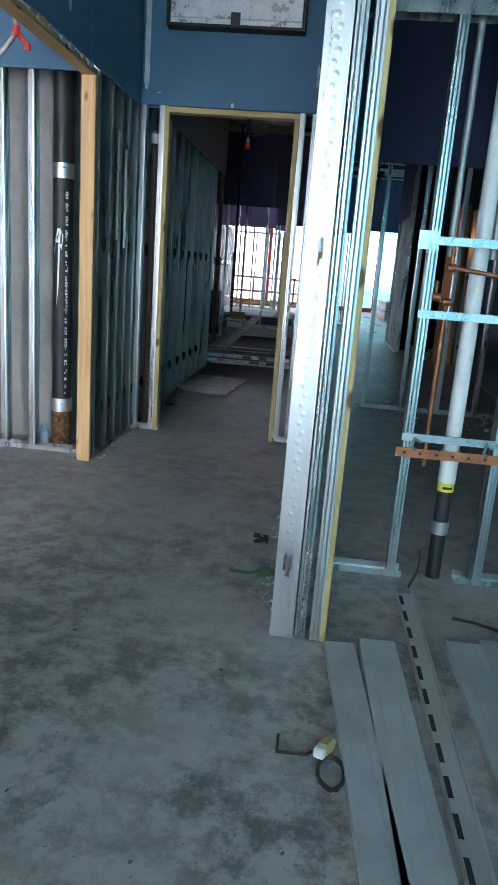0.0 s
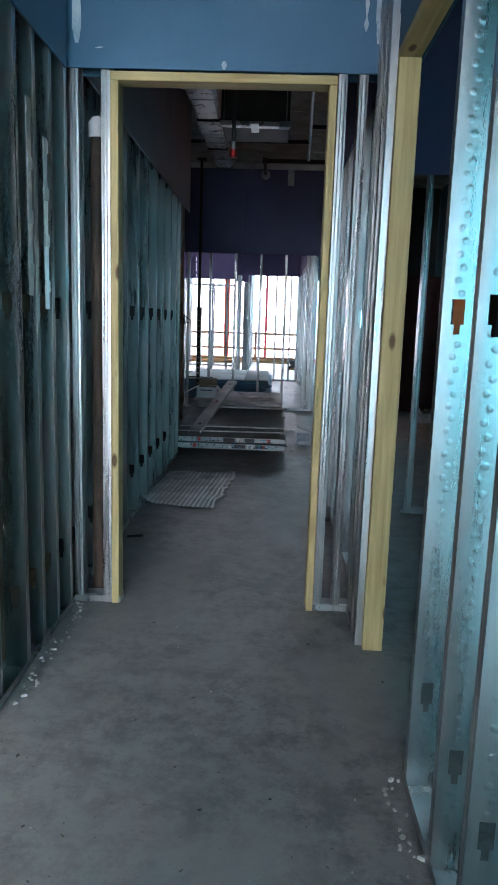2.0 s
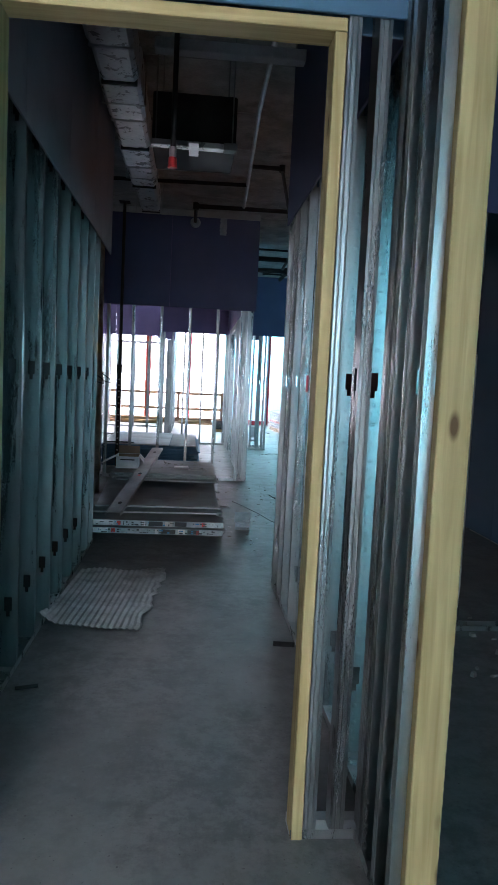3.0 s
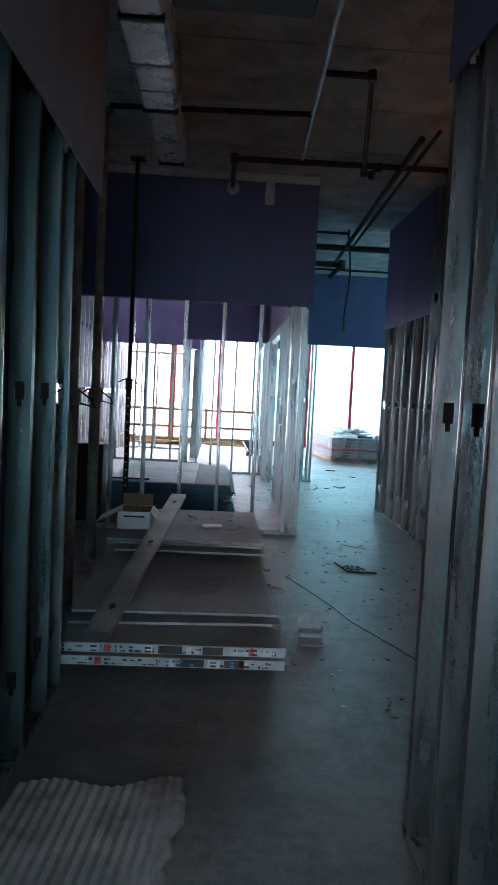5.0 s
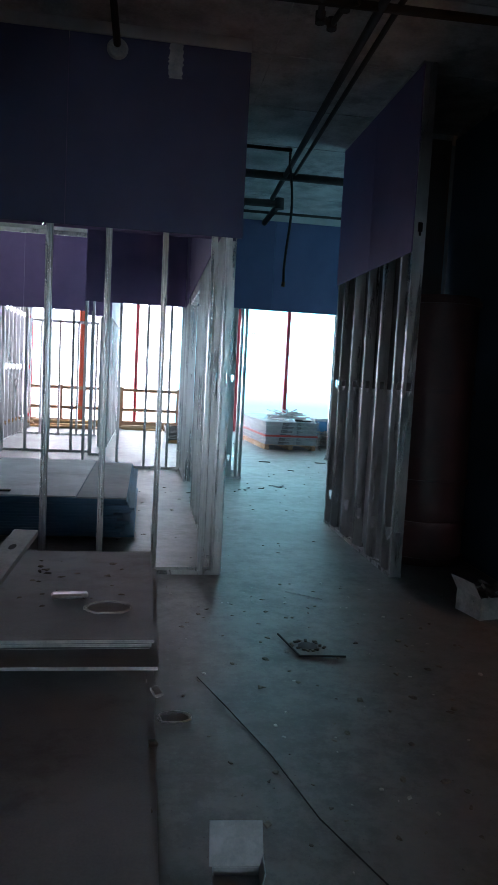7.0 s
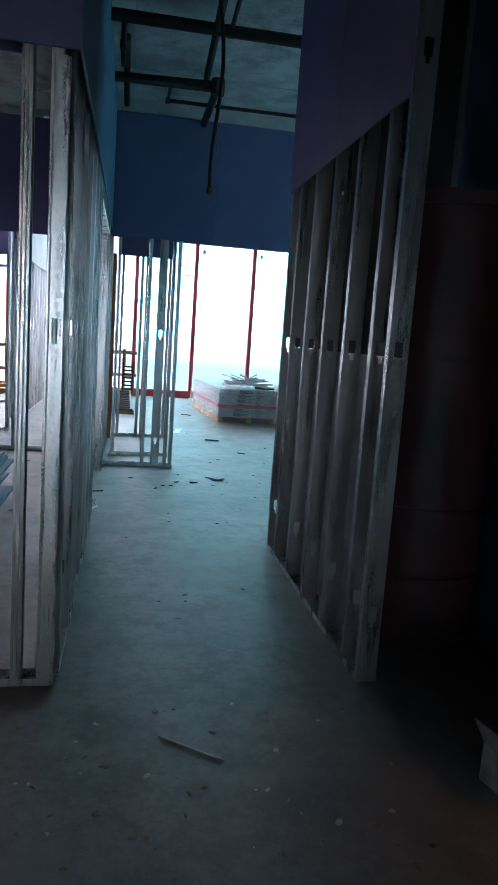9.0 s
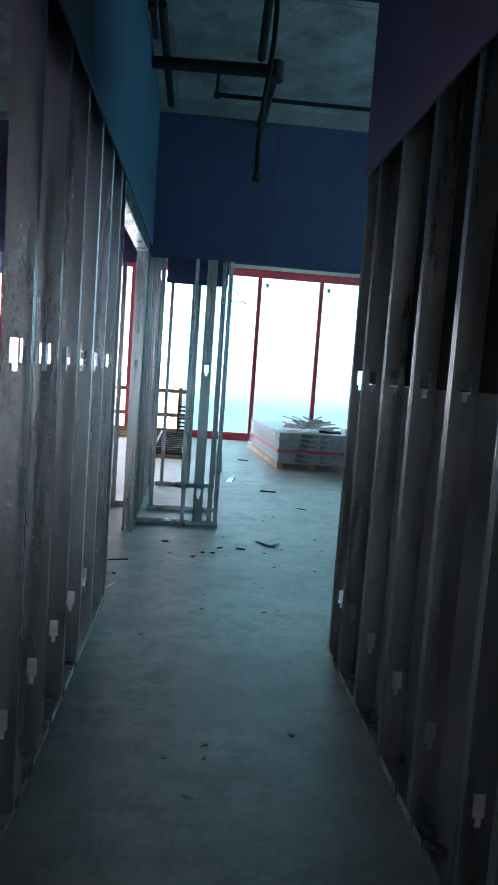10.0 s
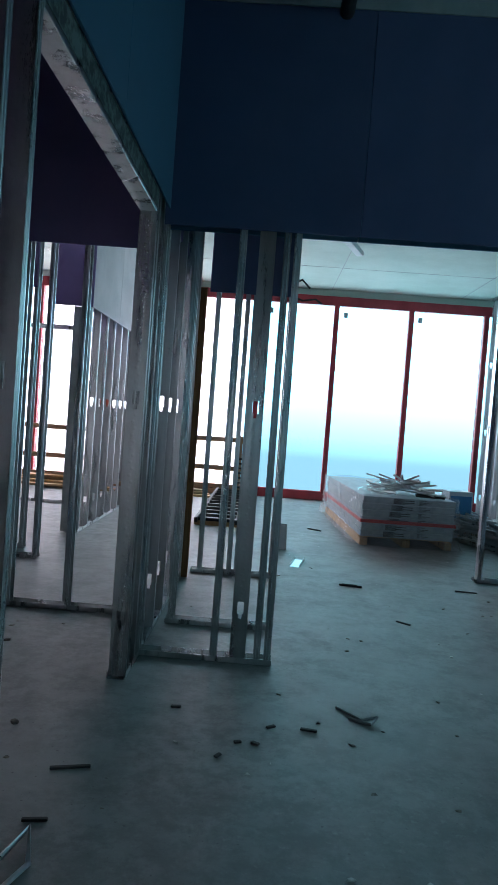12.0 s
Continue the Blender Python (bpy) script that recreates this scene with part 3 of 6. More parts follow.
for i in range(14):
    y = 2.7 + 0.15 * i + rng.uniform(-0.04, 0.04)
    l, h = rng.uniform(0.03, 0.10), rng.uniform(0.012, 0.035)
    part("splinter", Mesh().soft_box(-1.634, -1.612, y, y + l, HEAD - 0.012 - h * 0.6, HEAD + h * 0.4, 0.006), rng.choice((RAIL_WOOD, BOARD_FACE)), w1, m=w1.matrix_basis.inverted() @ pose(0, 0, 0))
w2 = frame_wall("wall_pipe_chase", "open steel studs in front of concrete with blue board above", (-4.6, 5.02), (-1.73, 5.02), studs=[0.3 + 0.41 * i for i in range(5)] + [2.25, 2.46],
                boards=[(-1, 0.0, 2.86, HEAD + 0.01, SLAB - 0.06, B)])
slab("wall_chase_back", "stained grey concrete wall behind the pipe chase", "wall", XL, -1.76, 5.33, 5.50, 0.0, SLAB, CONCRETE)
slab("wall_far_left", "plain concrete wall beside the entry opening", "wall", -4.8, -4.62, YB, 5.3, 0.0, SLAB, CONCRETE)
w3 = frame_wall("wall_door", "steel-framed wall with a pine-lined door opening under blue board", (-1.63, 5.97), (-0.115, 5.97),
                studs=[0.002, 0.15, 1.246, 1.34, 1.44], boards=[(-1, -0.006, 1.462, HEAD + 0.026, SLAB - 0.06, B), (1, 0.0, 1.51, HEAD + 0.026, SLAB - 0.06, B)],
                floor_gaps=[(0.238, 1.202)], dimples=0)
lumber("jamb", -1.436, -1.398, 5.918, 6.022, 0.0, HEAD - 0.021, PINE_GREEN, "yellow pine door jamb", w3)
lumber("jamb", -0.425, -0.387, 5.918, 6.022, 0.0, HEAD - 0.021, PINE_GREEN, "yellow pine door jamb", w3)
lumber("header", -1.436, -0.387, 5.918, 6.022, HEAD - 0.020, HEAD + 0.020, PINE_GREEN, "pine head of the door opening", w3, along="x")
w4 = frame_wall("wall_entry_right", "steel-framed wall with a pine-lined opening under blue board", (-0.118, 2.69), (-0.118, 4.62),
                studs=[0.003, 0.43, 0.83, 1.24, 1.51, 1.86], boards=[(1, -0.1, 3.21, HEAD, SLAB - 0.06, B), (-1, -0.1, 3.28, HEAD, SLAB - 0.06, B)])
w4b = frame_wall("wall_entry_return", "short steel-framed return beside the door wall", (-0.165, 5.54), (-0.165, 5.92), studs=[0.002, 0.14, 0.27, 0.335], dimples=0)
lumber("post", -0.182, -0.092, 5.50, 5.538, 0.0, HEAD - 0.041, PINE_GREEN, "greenish pine post with knots", w4)
lumber("header", -0.182, -0.092, 4.575, 5.538, HEAD - 0.04, HEAD - 0.002, PINE_GREEN, "pine header over the opening", w4, along="y")
lumber("post", 0.020, 0.058, 2.69, 2.78, 0.0, HEAD - 0.041, PINE_GREEN, "yellow pine jamb post", w4)
part("stud", stud_data(0.092, SLAB - 0.02, 0), None, w4, m=w4.matrix_basis.inverted() @ pose(-0.004, 2.735, 0.006, 0, 0, -90))
part("stud", stud_data(0.092, SLAB - 0.02, 0), None, w4, m=w4.matrix_basis.inverted() @ pose(-0.066, 2.742, 0.006, 0, 0, -90))

# Unseen closed wall, added to cut the entry light that reaches the side room.
w4c = frame_wall("wall_entry_cross", "unseen blue board wall added to block light into the side room", (0.07, 2.735), (5.9, 2.735), studs=[1.42, 1.8, 2.2, 2.8, 3.4, 4.6, 5.7],
                 boards=[(-1, 0.0, 1.4, HEAD, SLAB - 0.06, B), (-1, 1.4, 5.83, 0.02, SLAB - 0.06, B)], floor_gaps=[(0.0, 1.4)])

# ---- plumbing wall in the side room ----
w5 = frame_wall("wall_plumbing", "open steel stud wall carrying water and drain pipes", (0.10, 3.45), (2.9, 3.45), studs=[0.262, 0.68, 1.09, 1.50, 1.91, 2.32, 2.73], dimples=0,
                height=2.56, floor_gaps=[(0.335, 0.60)])
for z in (0.72, 1.29, 1.61):
    q = Mesh().use(STEEL).box(-0.02, 1.9, -0.052, -0.047, -0.018, 0.018).box(-0.02, 1.9, -0.0605, -0.052, 0.014, 0.018).box(-0.02, 1.9, -0.0605, -0.052, -0.018, -0.014)
    part("cross_channel", q.data("cross_channel"), None, w5, m=pose(0.27, 0, z))
q = Mesh().soft_box(0.21, 0.30, -0.062, -0.0607, 1.57, 1.65, 0.0005)
part("clip_plate", q, STEEL, w5)

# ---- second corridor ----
# Near-black backing is added to paint the shade between these studs.
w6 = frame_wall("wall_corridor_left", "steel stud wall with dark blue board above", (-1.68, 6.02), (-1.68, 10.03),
                boards=[(-1, 0.0, 4.66, HEAD + 0.085, SLAB - 0.06, BOARD_LIFTED), (1, 0.0, 4.0, 0.02, SLAB - 0.06, DARK_BOARD)])
w7 = frame_wall("wall_corridor_right", "open steel stud wall with dark blue board above", (-0.10, 6.02), (-0.10, 8.87),
                studs=[0.03, 0.44, 0.85, 1.25, 1.64, 1.98, 2.31, 2.53, 2.80],
                boards=[(1, 0.0, 2.85, HEAD + 0.06, SLAB - 0.06, INDIGO), (-1, 0.0, 2.85, HEAD, SLAB - 0.06, B)])
w7b = frame_wall("wall_side_room", "open steel studs between side room and hall", (0.0, 7.95), (4.2, 7.95), studs=[0.06, 0.47, 0.88, 1.28, 1.69, 2.1, 2.5, 2.9, 3.3, 3.7, 4.1], dimples=0,
                 boards=[(-1, 0.0, 4.2, HEAD, SLAB - 0.06, INDIGO)], floor_gaps=[(0.10, 0.44)])
w7c = frame_wall("wall_side_room_east", "closed gypsum wall of the side room", (4.25, 2.0), (4.25, 14.0), studs=[0.1, 4, 8, 11.9], boards=[(1, 0.0, 12.0, 0.02, SLAB - 0.06, B)])

# ---- hall ----
w8 = frame_wall("wall_hall_back", "open steel studs under a broad dark blue board", (-5.0, 14.236), (0.07, 14.236),
                studs=[0.05, 0.45, 0.86, 1.27, 1.67, 2.08, 2.50, 2.94, 3.30, 3.71, 4.13, 4.54, 4.90, 5.008],
                boards=[(-1, 0.0, 5.118, HEAD - 0.02, TOP, INDIGO), (1, 0.0, 4.9, HEAD - 0.02, TOP, PURPLE)])
part("stud", stud_data(0.052, HEAD - 0.05, 1), None, w8, m=pose(5.052, -0.056, 0.006))
# Made-up wall; its near-black colour stands in for the corner's darkness.
w8b = frame_wall("wall_hall_dark", "added wall painted near-black behind the dark corner", (1.57, 15.6), (2.28, 15.6), studs=[0.003, 0.4],
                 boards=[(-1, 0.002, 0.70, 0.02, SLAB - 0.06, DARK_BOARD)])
# Unseen wall, added so the side glazing's light doesn't reach the corner.
w8d = frame_wall("wall_hall_east", "unseen wall added to keep side light out of the dark corner", (2.29, 15.6), (5.95, 15.6), studs=[0.1, 1.5, 3.5], boards=[(1, 0.0, 3.63, 0.02, SLAB - 0.004, B)])
w8c = frame_wall("wall_hall_left", "closed wall at the dark end of the hall", (-5.0, 10.08), (-1.75, 10.08), studs=[0.1, 1.0, 2.0, 3.2], boards=[(1, 0.0, 3.2, 0.02, SLAB - 0.06, B)])
# Unseen wall added as a light block; its gap lets the orange strip through.
w20 = frame_wall("wall_lamp_room", "unseen wall added to hold the work lamp's light back from the hall", (2.35, 8.0), (2.35, 15.5), studs=[0.1, 1.0, 2.0, 2.70, 3.69, 4.66, 5.4, 6.4], floor_gaps=[(3.75, 4.62)],
                 boards=[(1, 0.0, 3.73, 0.02, SLAB - 0.06, B), (1, 4.64, 7.5, 0.02, SLAB - 0.06, B), (1, 3.732, 4.638, 2.6, SLAB - 0.06, B)], dimples=0)
panel = frame_wall("wall_lit_plywood", "plywood-faced partition glowing in warm work light", (1.98, 12.92), (2.29, 12.92), studs=[0.003, 0.26], height=2.72,
                   boards=[(-1, 0.0, 0.31, 0.02, 2.71, PLYWOOD)], dimples=0)
lumber("plank", 2.175, 2.285, 12.80, 12.84, 0.0, 2.68, PINE, "pine plank lit orange by the work lamp", panel)

# ---- third corridor ----
w9 = frame_wall("wall_passage_left", "steel stud wall with an opening and blue board above", (0.045, 14.285), (0.078, 19.245),
                studs=[0.002] + [0.09 + 0.406 * i for i in range(1, 7)] + [2.725, 4.59, 4.66, 4.82],
                boards=[(-1, -0.005, 4.92, HEAD + 0.05, TOP + 0.04, B), (1, 0.0, 4.92, HEAD + 0.05, TOP + 0.04, PURPLE)], floor_gaps=[(2.78, 4.57)], dimples=1)
q = Mesh().soft_box(2.77, 4.588, -0.046, 0.046, HEAD - 0.065, HEAD + 0.13, 0.003)
part("opening_header", q, STEEL, w9, "bright steel box header")
q = Mesh().soft_box(2.77, 4.588, -0.050, -0.0465, HEAD - 0.045, HEAD + 0.046, 0.001)
part("header_strip", q, MOTTLED_DARK, w9, "mottled dark strip along the header")
w10 = frame_wall("wall_passage_right", "steel stud wall backed with grey and dark boards", (1.476, 14.155), (1.476, 16.26),
                 studs=[0.003, 0.22, 0.63, 1.03, 1.44, 1.82, 2.06],
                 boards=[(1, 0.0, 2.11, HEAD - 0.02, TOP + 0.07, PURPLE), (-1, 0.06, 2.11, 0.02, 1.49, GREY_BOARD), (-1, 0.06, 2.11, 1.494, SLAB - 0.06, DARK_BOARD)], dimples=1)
w11 = frame_wall("wall_passage_end", "dark blue board wall over an opening to the window room", (0.075, 19.296), (5.9, 19.296), depth=0.092,
                 studs=[0.01, 0.47, 0.73, 0.792, 3.6, 4.0, 4.4, 4.8, 5.2, 5.6],
                 boards=[(-1, 0.0, 5.82, HEAD - 0.03, TOP - 0.04, INDIGO), (1, 0.0, 5.82, HEAD - 0.03, SLAB - 0.004, B), (-1, 3.5, 5.82, 0.02, HEAD - 0.034, B)], floor_gaps=[(0.84, 3.5)])
part("stud", stud_data(0.092, SLAB - 0.02, 1), None, w11, m=pose(0.635, -0.03, 0.006))
for wall, length in ((w8, 5.118), (w11, 5.82), (w10, 2.11)):
    side = 1 if wall is w10 else -1
    y0, y1 = sorted((side * 0.0505, side * 0.066))
    z0 = TOP + 0.073 if wall is w10 else TOP + 0.003 if wall is w8 else TOP - 0.037
    part("deflection_track", Mesh().soft_box(0.0, length, y0, y1, z0, SLAB - 0.002, 0.001), STEEL_LOOSE, wall, "pale steel head track")
# ---- window rooms ----
w12 = frame_wall("wall_room_cross", "open steel studs under purple board", (-1.52, 20.08), (0.02, 20.08), studs=[0.003, 0.53, 0.95, 1.31, 1.49],
                 boards=[(-1, 0.0, 1.53, HEAD, TOP, PURPLE)], dimples=0)
w12b = frame_wall("wall_closet", "short run of open steel studs", (0.18, 19.97), (0.90, 19.97), studs=[0.02], dimples=0)
w12c = frame_wall("wall_closet_back", "open steel studs under dark blue board at the back of the closet", (0.18, 21.57), (0.95, 21.57), studs=[0.06, 0.33, 0.40, 0.72], boards=[(-1, 0.0, 0.77, HEAD, TOP, INDIGO)], dimples=0)
w13 = frame_wall("wall_closet_side", "open steel stud wall ending in a stained wood post", (0.075, 19.35), (0.075, 21.30), dimples=0, boards=[(1, 0.0, 1.95, HEAD, TOP, PURPLE)])
lumber("post", 0.085, 0.175, 21.32, 21.36, 0.0, HEAD, PINE_RED, "reddish stained wood post", w13)
w14 = frame_wall("wall_room_left", "open steel stud wall with pale purple board above", (-1.33, 23.03), (-1.33, 27.2), dimples=0,
                 boards=[(-1, 0.0, 4.17, HEAD, TOP, PALE_BOARD), (1, 0.0, 4.17, HEAD, TOP, PURPLE)])
part("end_panel", Mesh().soft_box(-0.012, -0.002, -0.045, 0.15, 0.004, HEAD - 0.004, 0.002), STEEL_DULL, w14, "dark sheet steel end panel")
part("end_board", Mesh().soft_box(-0.016, -0.002, -0.062, 0.42, HEAD, TOP, 0.002), PURPLE, w14)
w14b = frame_wall("wall_room_end", "short run of open steel studs in the back room", (-1.54, 21.6), (-1.26, 21.6), studs=[0.02, 0.235], dimples=0)
w15 = frame_wall("wall_room_stub", "open steel studs under purple board", (-6.4, 22.0), (-1.53, 22.0), dimples=0, boards=[(-1, 0.0, 4.86, HEAD, TOP, PURPLE)])
w16 = frame_wall("wall_window_stub", "short stud wall with blue board at its head", (2.94, 22.1), (4.6, 22.1), dimples=0, boards=[(-1, 0.08, 1.8, 2.42, TOP, B)])
w17 = frame_wall("wall_room_far", "open steel stud wall far off", (-3.45, 18.0), (-3.45, 27.0), dimples=0)
w18 = frame_wall("wall_window_right", "steel stud wall with pale boards behind", (4.75, 22.2), (4.75, 28.0), dimples=0, boards=[(-1, 0.0, 5.7, 0.02, TOP, GREY_BOARD)])
w19 = frame_wall("wall_room_mid", "open steel studs by the window", (-1.65, 25.3), (-3.4, 25.3), dimples=0, height=2.6)


def guard_rail():
    g = thing("guard_rail", "sawn timber guard rail along the window edge", "railing")
    for z in (1.02, 0.49):
        lumber("rail", -6.2, 0.62, 28.04, 28.078, z - 0.045, z + 0.045, RAIL_WOOD, "", g, along="x")
    for x in (-6.0, -4.4, -2.8, -1.2, 0.32):
        lumber("post", x - 0.045, x + 0.045, 28.08, 28.118, 0.0, 1.1, RAIL_WOOD, "", g)
    lumber("toe_board", -6.2, 0.62, 28.04, 28.078, 0.0, 0.19, RAIL_WOOD, "", g, along="x")


guard_rail()


# ---- board stack ----
def board_stack():
    s = thing("drywall_stack", "stack of grey gypsum boards with taped printed ends", "building board", pose(-1.065, 10.17, 0))
    for y in (0.3, 1.5, 2.9):
        part("spacer", Mesh().soft_box(-0.6, 0.6, y - 0.05, y + 0.05, 0.0, 0.058, 0.003), BOARD_CORE, s)

    def sheet(z0, y0, length, x0, x1, ang, end=True, mat=BOARD_FACE, lift=0.0, sag=0.0):
        """One board, slightly waved, with a paler end."""
        nx, ny, t = 6, 10, 0.0145
        q = Mesh().use(mat)
        top, bot = [], []
        for j in range(ny + 1):
            for i in range(nx + 1):
                x, y = x0 + (x1 - x0) * i / nx, y0 + length * j / ny
                z = z0 + lift * (1 - j / ny) + sag * math.sin(3.1 * j / ny + i * 0.4)
                top.append((x, y, z + t))
                bot.append((x, y, z))
        n = len(top)
        w = nx + 1
        fs = [(j * w + i, j * w + i + 1, (j + 1) * w + i + 1, (j + 1) * w + i) for j in range(ny) for i in range(nx)]
        q.add(top + bot, fs + [tuple(n + k for k in f[::-1]) for f in fs])
        side = [(j * w, (j + 1) * w, n + (j + 1) * w, n + j * w) for j in range(ny)] + [(j * w + nx, n + j * w + nx, n + (j + 1) * w + nx, (j + 1) * w + nx) for j in range(ny)]
        q.use(mat).add(top + bot, side)
        q.use(BOARD_CORE).add(top + bot, [(i, n + i, n + i + 1, i + 1) for i in range(nx)] + [(ny * w + i + 1, n + ny * w + i + 1, n + ny * w + i, ny * w + i) for i in range(nx)])
        part("board", q.data("board"), None, s, m=pose(0, 0, 0, 0, 0, ang))

    for k in range(6):
        sheet(0.056 + 0.019 * k + (0.014 if k > 2 else 0.0), 0.004 * (k % 2), 3.55, -0.61, 0.61, 0.25 * ((k * 7) % 3 - 1) * 0.3)
    for y in (0.5, 1.9, 3.2):
        part("spacer", Mesh().soft_box(-0.6, 0.6, y - 0.04, y + 0.04, 0.1092, 0.1262, 0.003), BOARD_CORE, s)
    # two boards set back, lifted at the front and a little askew
    sheet(0.182, 0.27, 3.2, -0.605, 0.625, 3.0, lift=0.016, sag=0.0015)
    sheet(0.201, 0.33, 3.2, -0.605, 0.60, 1.0, lift=0.040, sag=0.002)
    # short pieces at the far end, with a dark gap between two bundles
    sheet(0.220, 1.66, 1.7, -0.57, 0.585, 0.4)
    sheet(0.250, 1.56, 1.7, -0.565, 0.60, -0.6, lift=0.072, sag=0.002)
    sheet(0.268, 1.72, 1.6, -0.55, 0.57, 0.3, lift=0.03)
    for k in range(3):
        sheet(0.318 + 0.0165 * k, 1.76 + 0.012 * k, 1.5, -0.60 + 0.01 * k, 0.60, 0.6 - 0.3 * k)
    sheet(0.370, 1.70, 1.45, -0.61, 0.615, 0.5, lift=0.006, sag=0.003)
    return s


stack = board_stack()
rng = random.Random(52)
for x, y, z in ((-0.49, 10.44, 0.2), (-0.455, 10.50, 0.16), (-0.47, 10.62, 0.2), (-0.50, 11.0, 0.19), (-0.47, 11.4, 0.19), (-0.45, 11.75, 0.22), (-0.46, 10.22, 0.15), (-0.44, 10.2, 0.1)):
    q = Mesh().soft_box(-0.02, 0.02, -0.03, 0.03, -0.008, 0.008, 0.005)
    part("torn_edge", q, rng.choice((DEBRIS, BOARD_CORE, BOARD_FACE)), stack, m=stack.matrix_basis.inverted() @ pose(x, y, z, rng.uniform(-25, 25), rng.uniform(-40, 40), rng.uniform(-30, 30)))


def printed_ends():
    """Paper end tapes with print on the lower boards."""
    for k, z in enumerate((0.058, 0.129)):
        part("end_tape", Mesh().box(-0.608, 0.608, -0.0035, -0.0015, z, z + 0.050), TAPE_END, stack)
        part("end_tape", Mesh().box(-0.606, -0.45 + 0.05 * k, -0.0048, -0.0036, z + 0.002, z + 0.048), WHITE_CARD, stack, "white printed end label")
        q = Mesh()
        rng = random.Random(5 + k)

        def ink(x0, x1, z0, z1, mat, lift=0.0):
            q.use(mat).box(x0, x1, -0.0066 - lift, -0.0050 - lift, z + z0, z + z1)

        for x0, w in ((-0.42, 0.035), (0.36, 0.03)):
            ink(x0 + 0.05 * k, x0 + w + 0.05 * k, 0.006, 0.044, RED)
        for x0, w, mat in ((0.04, 0.13, INK), (0.19, 0.07, DEBRIS_PALE), (0.28, 0.11, INK), (-0.02, 0.03, WHITE_CARD)):
            ink(x0 - 0.12 * k, x0 + w - 0.12 * k, 0.004, 0.046, mat)
        x = -0.59
        while x < 0.57:
            w = rng.choice((0.008, 0.012, 0.02, 0.035))
            for z0 in (0.008, 0.028):
                if rng.random() < 0.55:
                    ink(x, x + w, z0, z0 + rng.choice((0.006, 0.010, 0.013)), INK if rng.random() < 0.8 else BLUE_PLASTIC, 0.0018)
            x += w + rng.choice((0.004, 0.008, 0.02))
        tagged(part("print", q.data("print"), None, stack), kind="stuff")


printed_ends()


def steel_plank():
    """A length of steel track laid over the boards."""
    a, b = Vector((-1.47, 10.16, 0.248)), Vector((-1.215, 13.18, 0.563))
    l, w, e = (b - a).length, 0.07, 0.0025
    m = Matrix.Translation(a) @ (b - a).to_track_quat("Y", "Z").to_matrix().to_4x4()
    t = thing("steel_track", "length of dull steel track laid across the board stack", "metal stud", m)
    prof = [(-w, -0.03), (-w, 0.0), (w, 0.0), (w, -0.03), (w - e, -0.03), (w - e, -e), (-w + e, -e), (-w + e, -0.03)]
    k = len(prof)
    q = Mesh().add([(x, y, z) for y in (0, l) for x, z in prof], [(i, (i + 1) % k, k + (i + 1) % k, k + i) for i in range(k)] + [(7, 6, 1, 0), (6, 5, 2, 1), (5, 4, 3, 2), (8, 9, 14, 15), (9, 10, 13, 14), (10, 11, 12, 13)])
    channel = part("channel", q, STEEL_DULL, t)
    # Flat black ovals on the uncut web paint the dark of punched holes.
    n = 12
    hole_data = Mesh().add([(0.02 * math.cos(6.283 * i / n), 0.045 * math.sin(6.283 * i / n), 0.0006) for i in range(n)], [tuple(range(n))]).data("punched_hole", BLACK)
    for y in (0.33, 1.55, 2.75):
        part("punched_hole", hole_data, None, channel, m=pose(0, y, 0))
    part("red_mark", Mesh().box(-0.012, 0.02, 1.44, 1.50, 0.0002, 0.0008), RED, t)


steel_plank()


def shoring_post(x, y, kind):
    dark = kind == "thin"
    s = thing("shoring_post", "thin dark perforated steel shoring post" if dark else "scuffed brown steel shoring post with a screw collar", "shoring post", pose(x, y, 0), group="shoring posts in the hall")
    mat = SHORE_DARK if dark else SHORE
    r = 0.028 if dark else 0.047
    zc = 1.48 if not dark else 1.60
    part("base_plate", Mesh().soft_box(-0.075, 0.075, -0.075, 0.075, 0, 0.008, 0.002), mat, s)
    q = Mesh().tube((0, 0, 0.008), (0, 0, zc), r, n=20)
    part("outer_tube", q, mat, s, smooth=True)
    part("inner_tube", Mesh().tube((0, 0, zc), (0, 0, SLAB - 0.012), r * 0.80, n=20), mat, s, smooth=True)
    collar = part("collar", Mesh().tube((0, 0, zc - 0.06), (0, 0, zc + 0.05), r * 1.35, n=20).tube((0, 0, zc + 0.05), (0, 0, zc + 0.065), r * 1.6, n=20), mat, s, smooth=True)
    part("pin_handle", Mesh().path([(-0.11, -0.02, zc + 0.02), (-0.06, -0.035, zc + 0.05), (0.05, -0.035, zc + 0.045), (0.14, -0.02, zc - 0.02), (0.16, -0.02, zc - 0.07), (0.06, -0.03, zc - 0.045)], 0.007), SHORE_DARK, collar)
    part("head_plate", Mesh().soft_box(-0.075, 0.075, -0.075, 0.075, SLAB - 0.012, SLAB - 0.002, 0.002), mat, s)
    if dark:
        # White discs on the solid tube paint the light seen through its holes.
        for i in range(14):
            part("pin_hole", Mesh().tube((0, -r - 0.001, 0.35 + 0.085 * i), (0, -r + 0.004, 0.35 + 0.085 * i), 0.011, n=10), CHALK, s, "white disc painted for light through a pin hole")
    if kind == "banded":
        part("paint_band", Mesh().tube((0, 0, 1.78), (0, 0, 1.90), r * 0.80 + 0.001, n=20, caps=False), DUSTY_YELLOW, s, "faded yellow paint band")


shoring_post(-1.89, 11.35, "thick")
shoring_post(-1.97, 12.72, "banded")
shoring_post(-2.43, 12.5, "thin")
shoring_post(-1.83, 13.95, "thin")


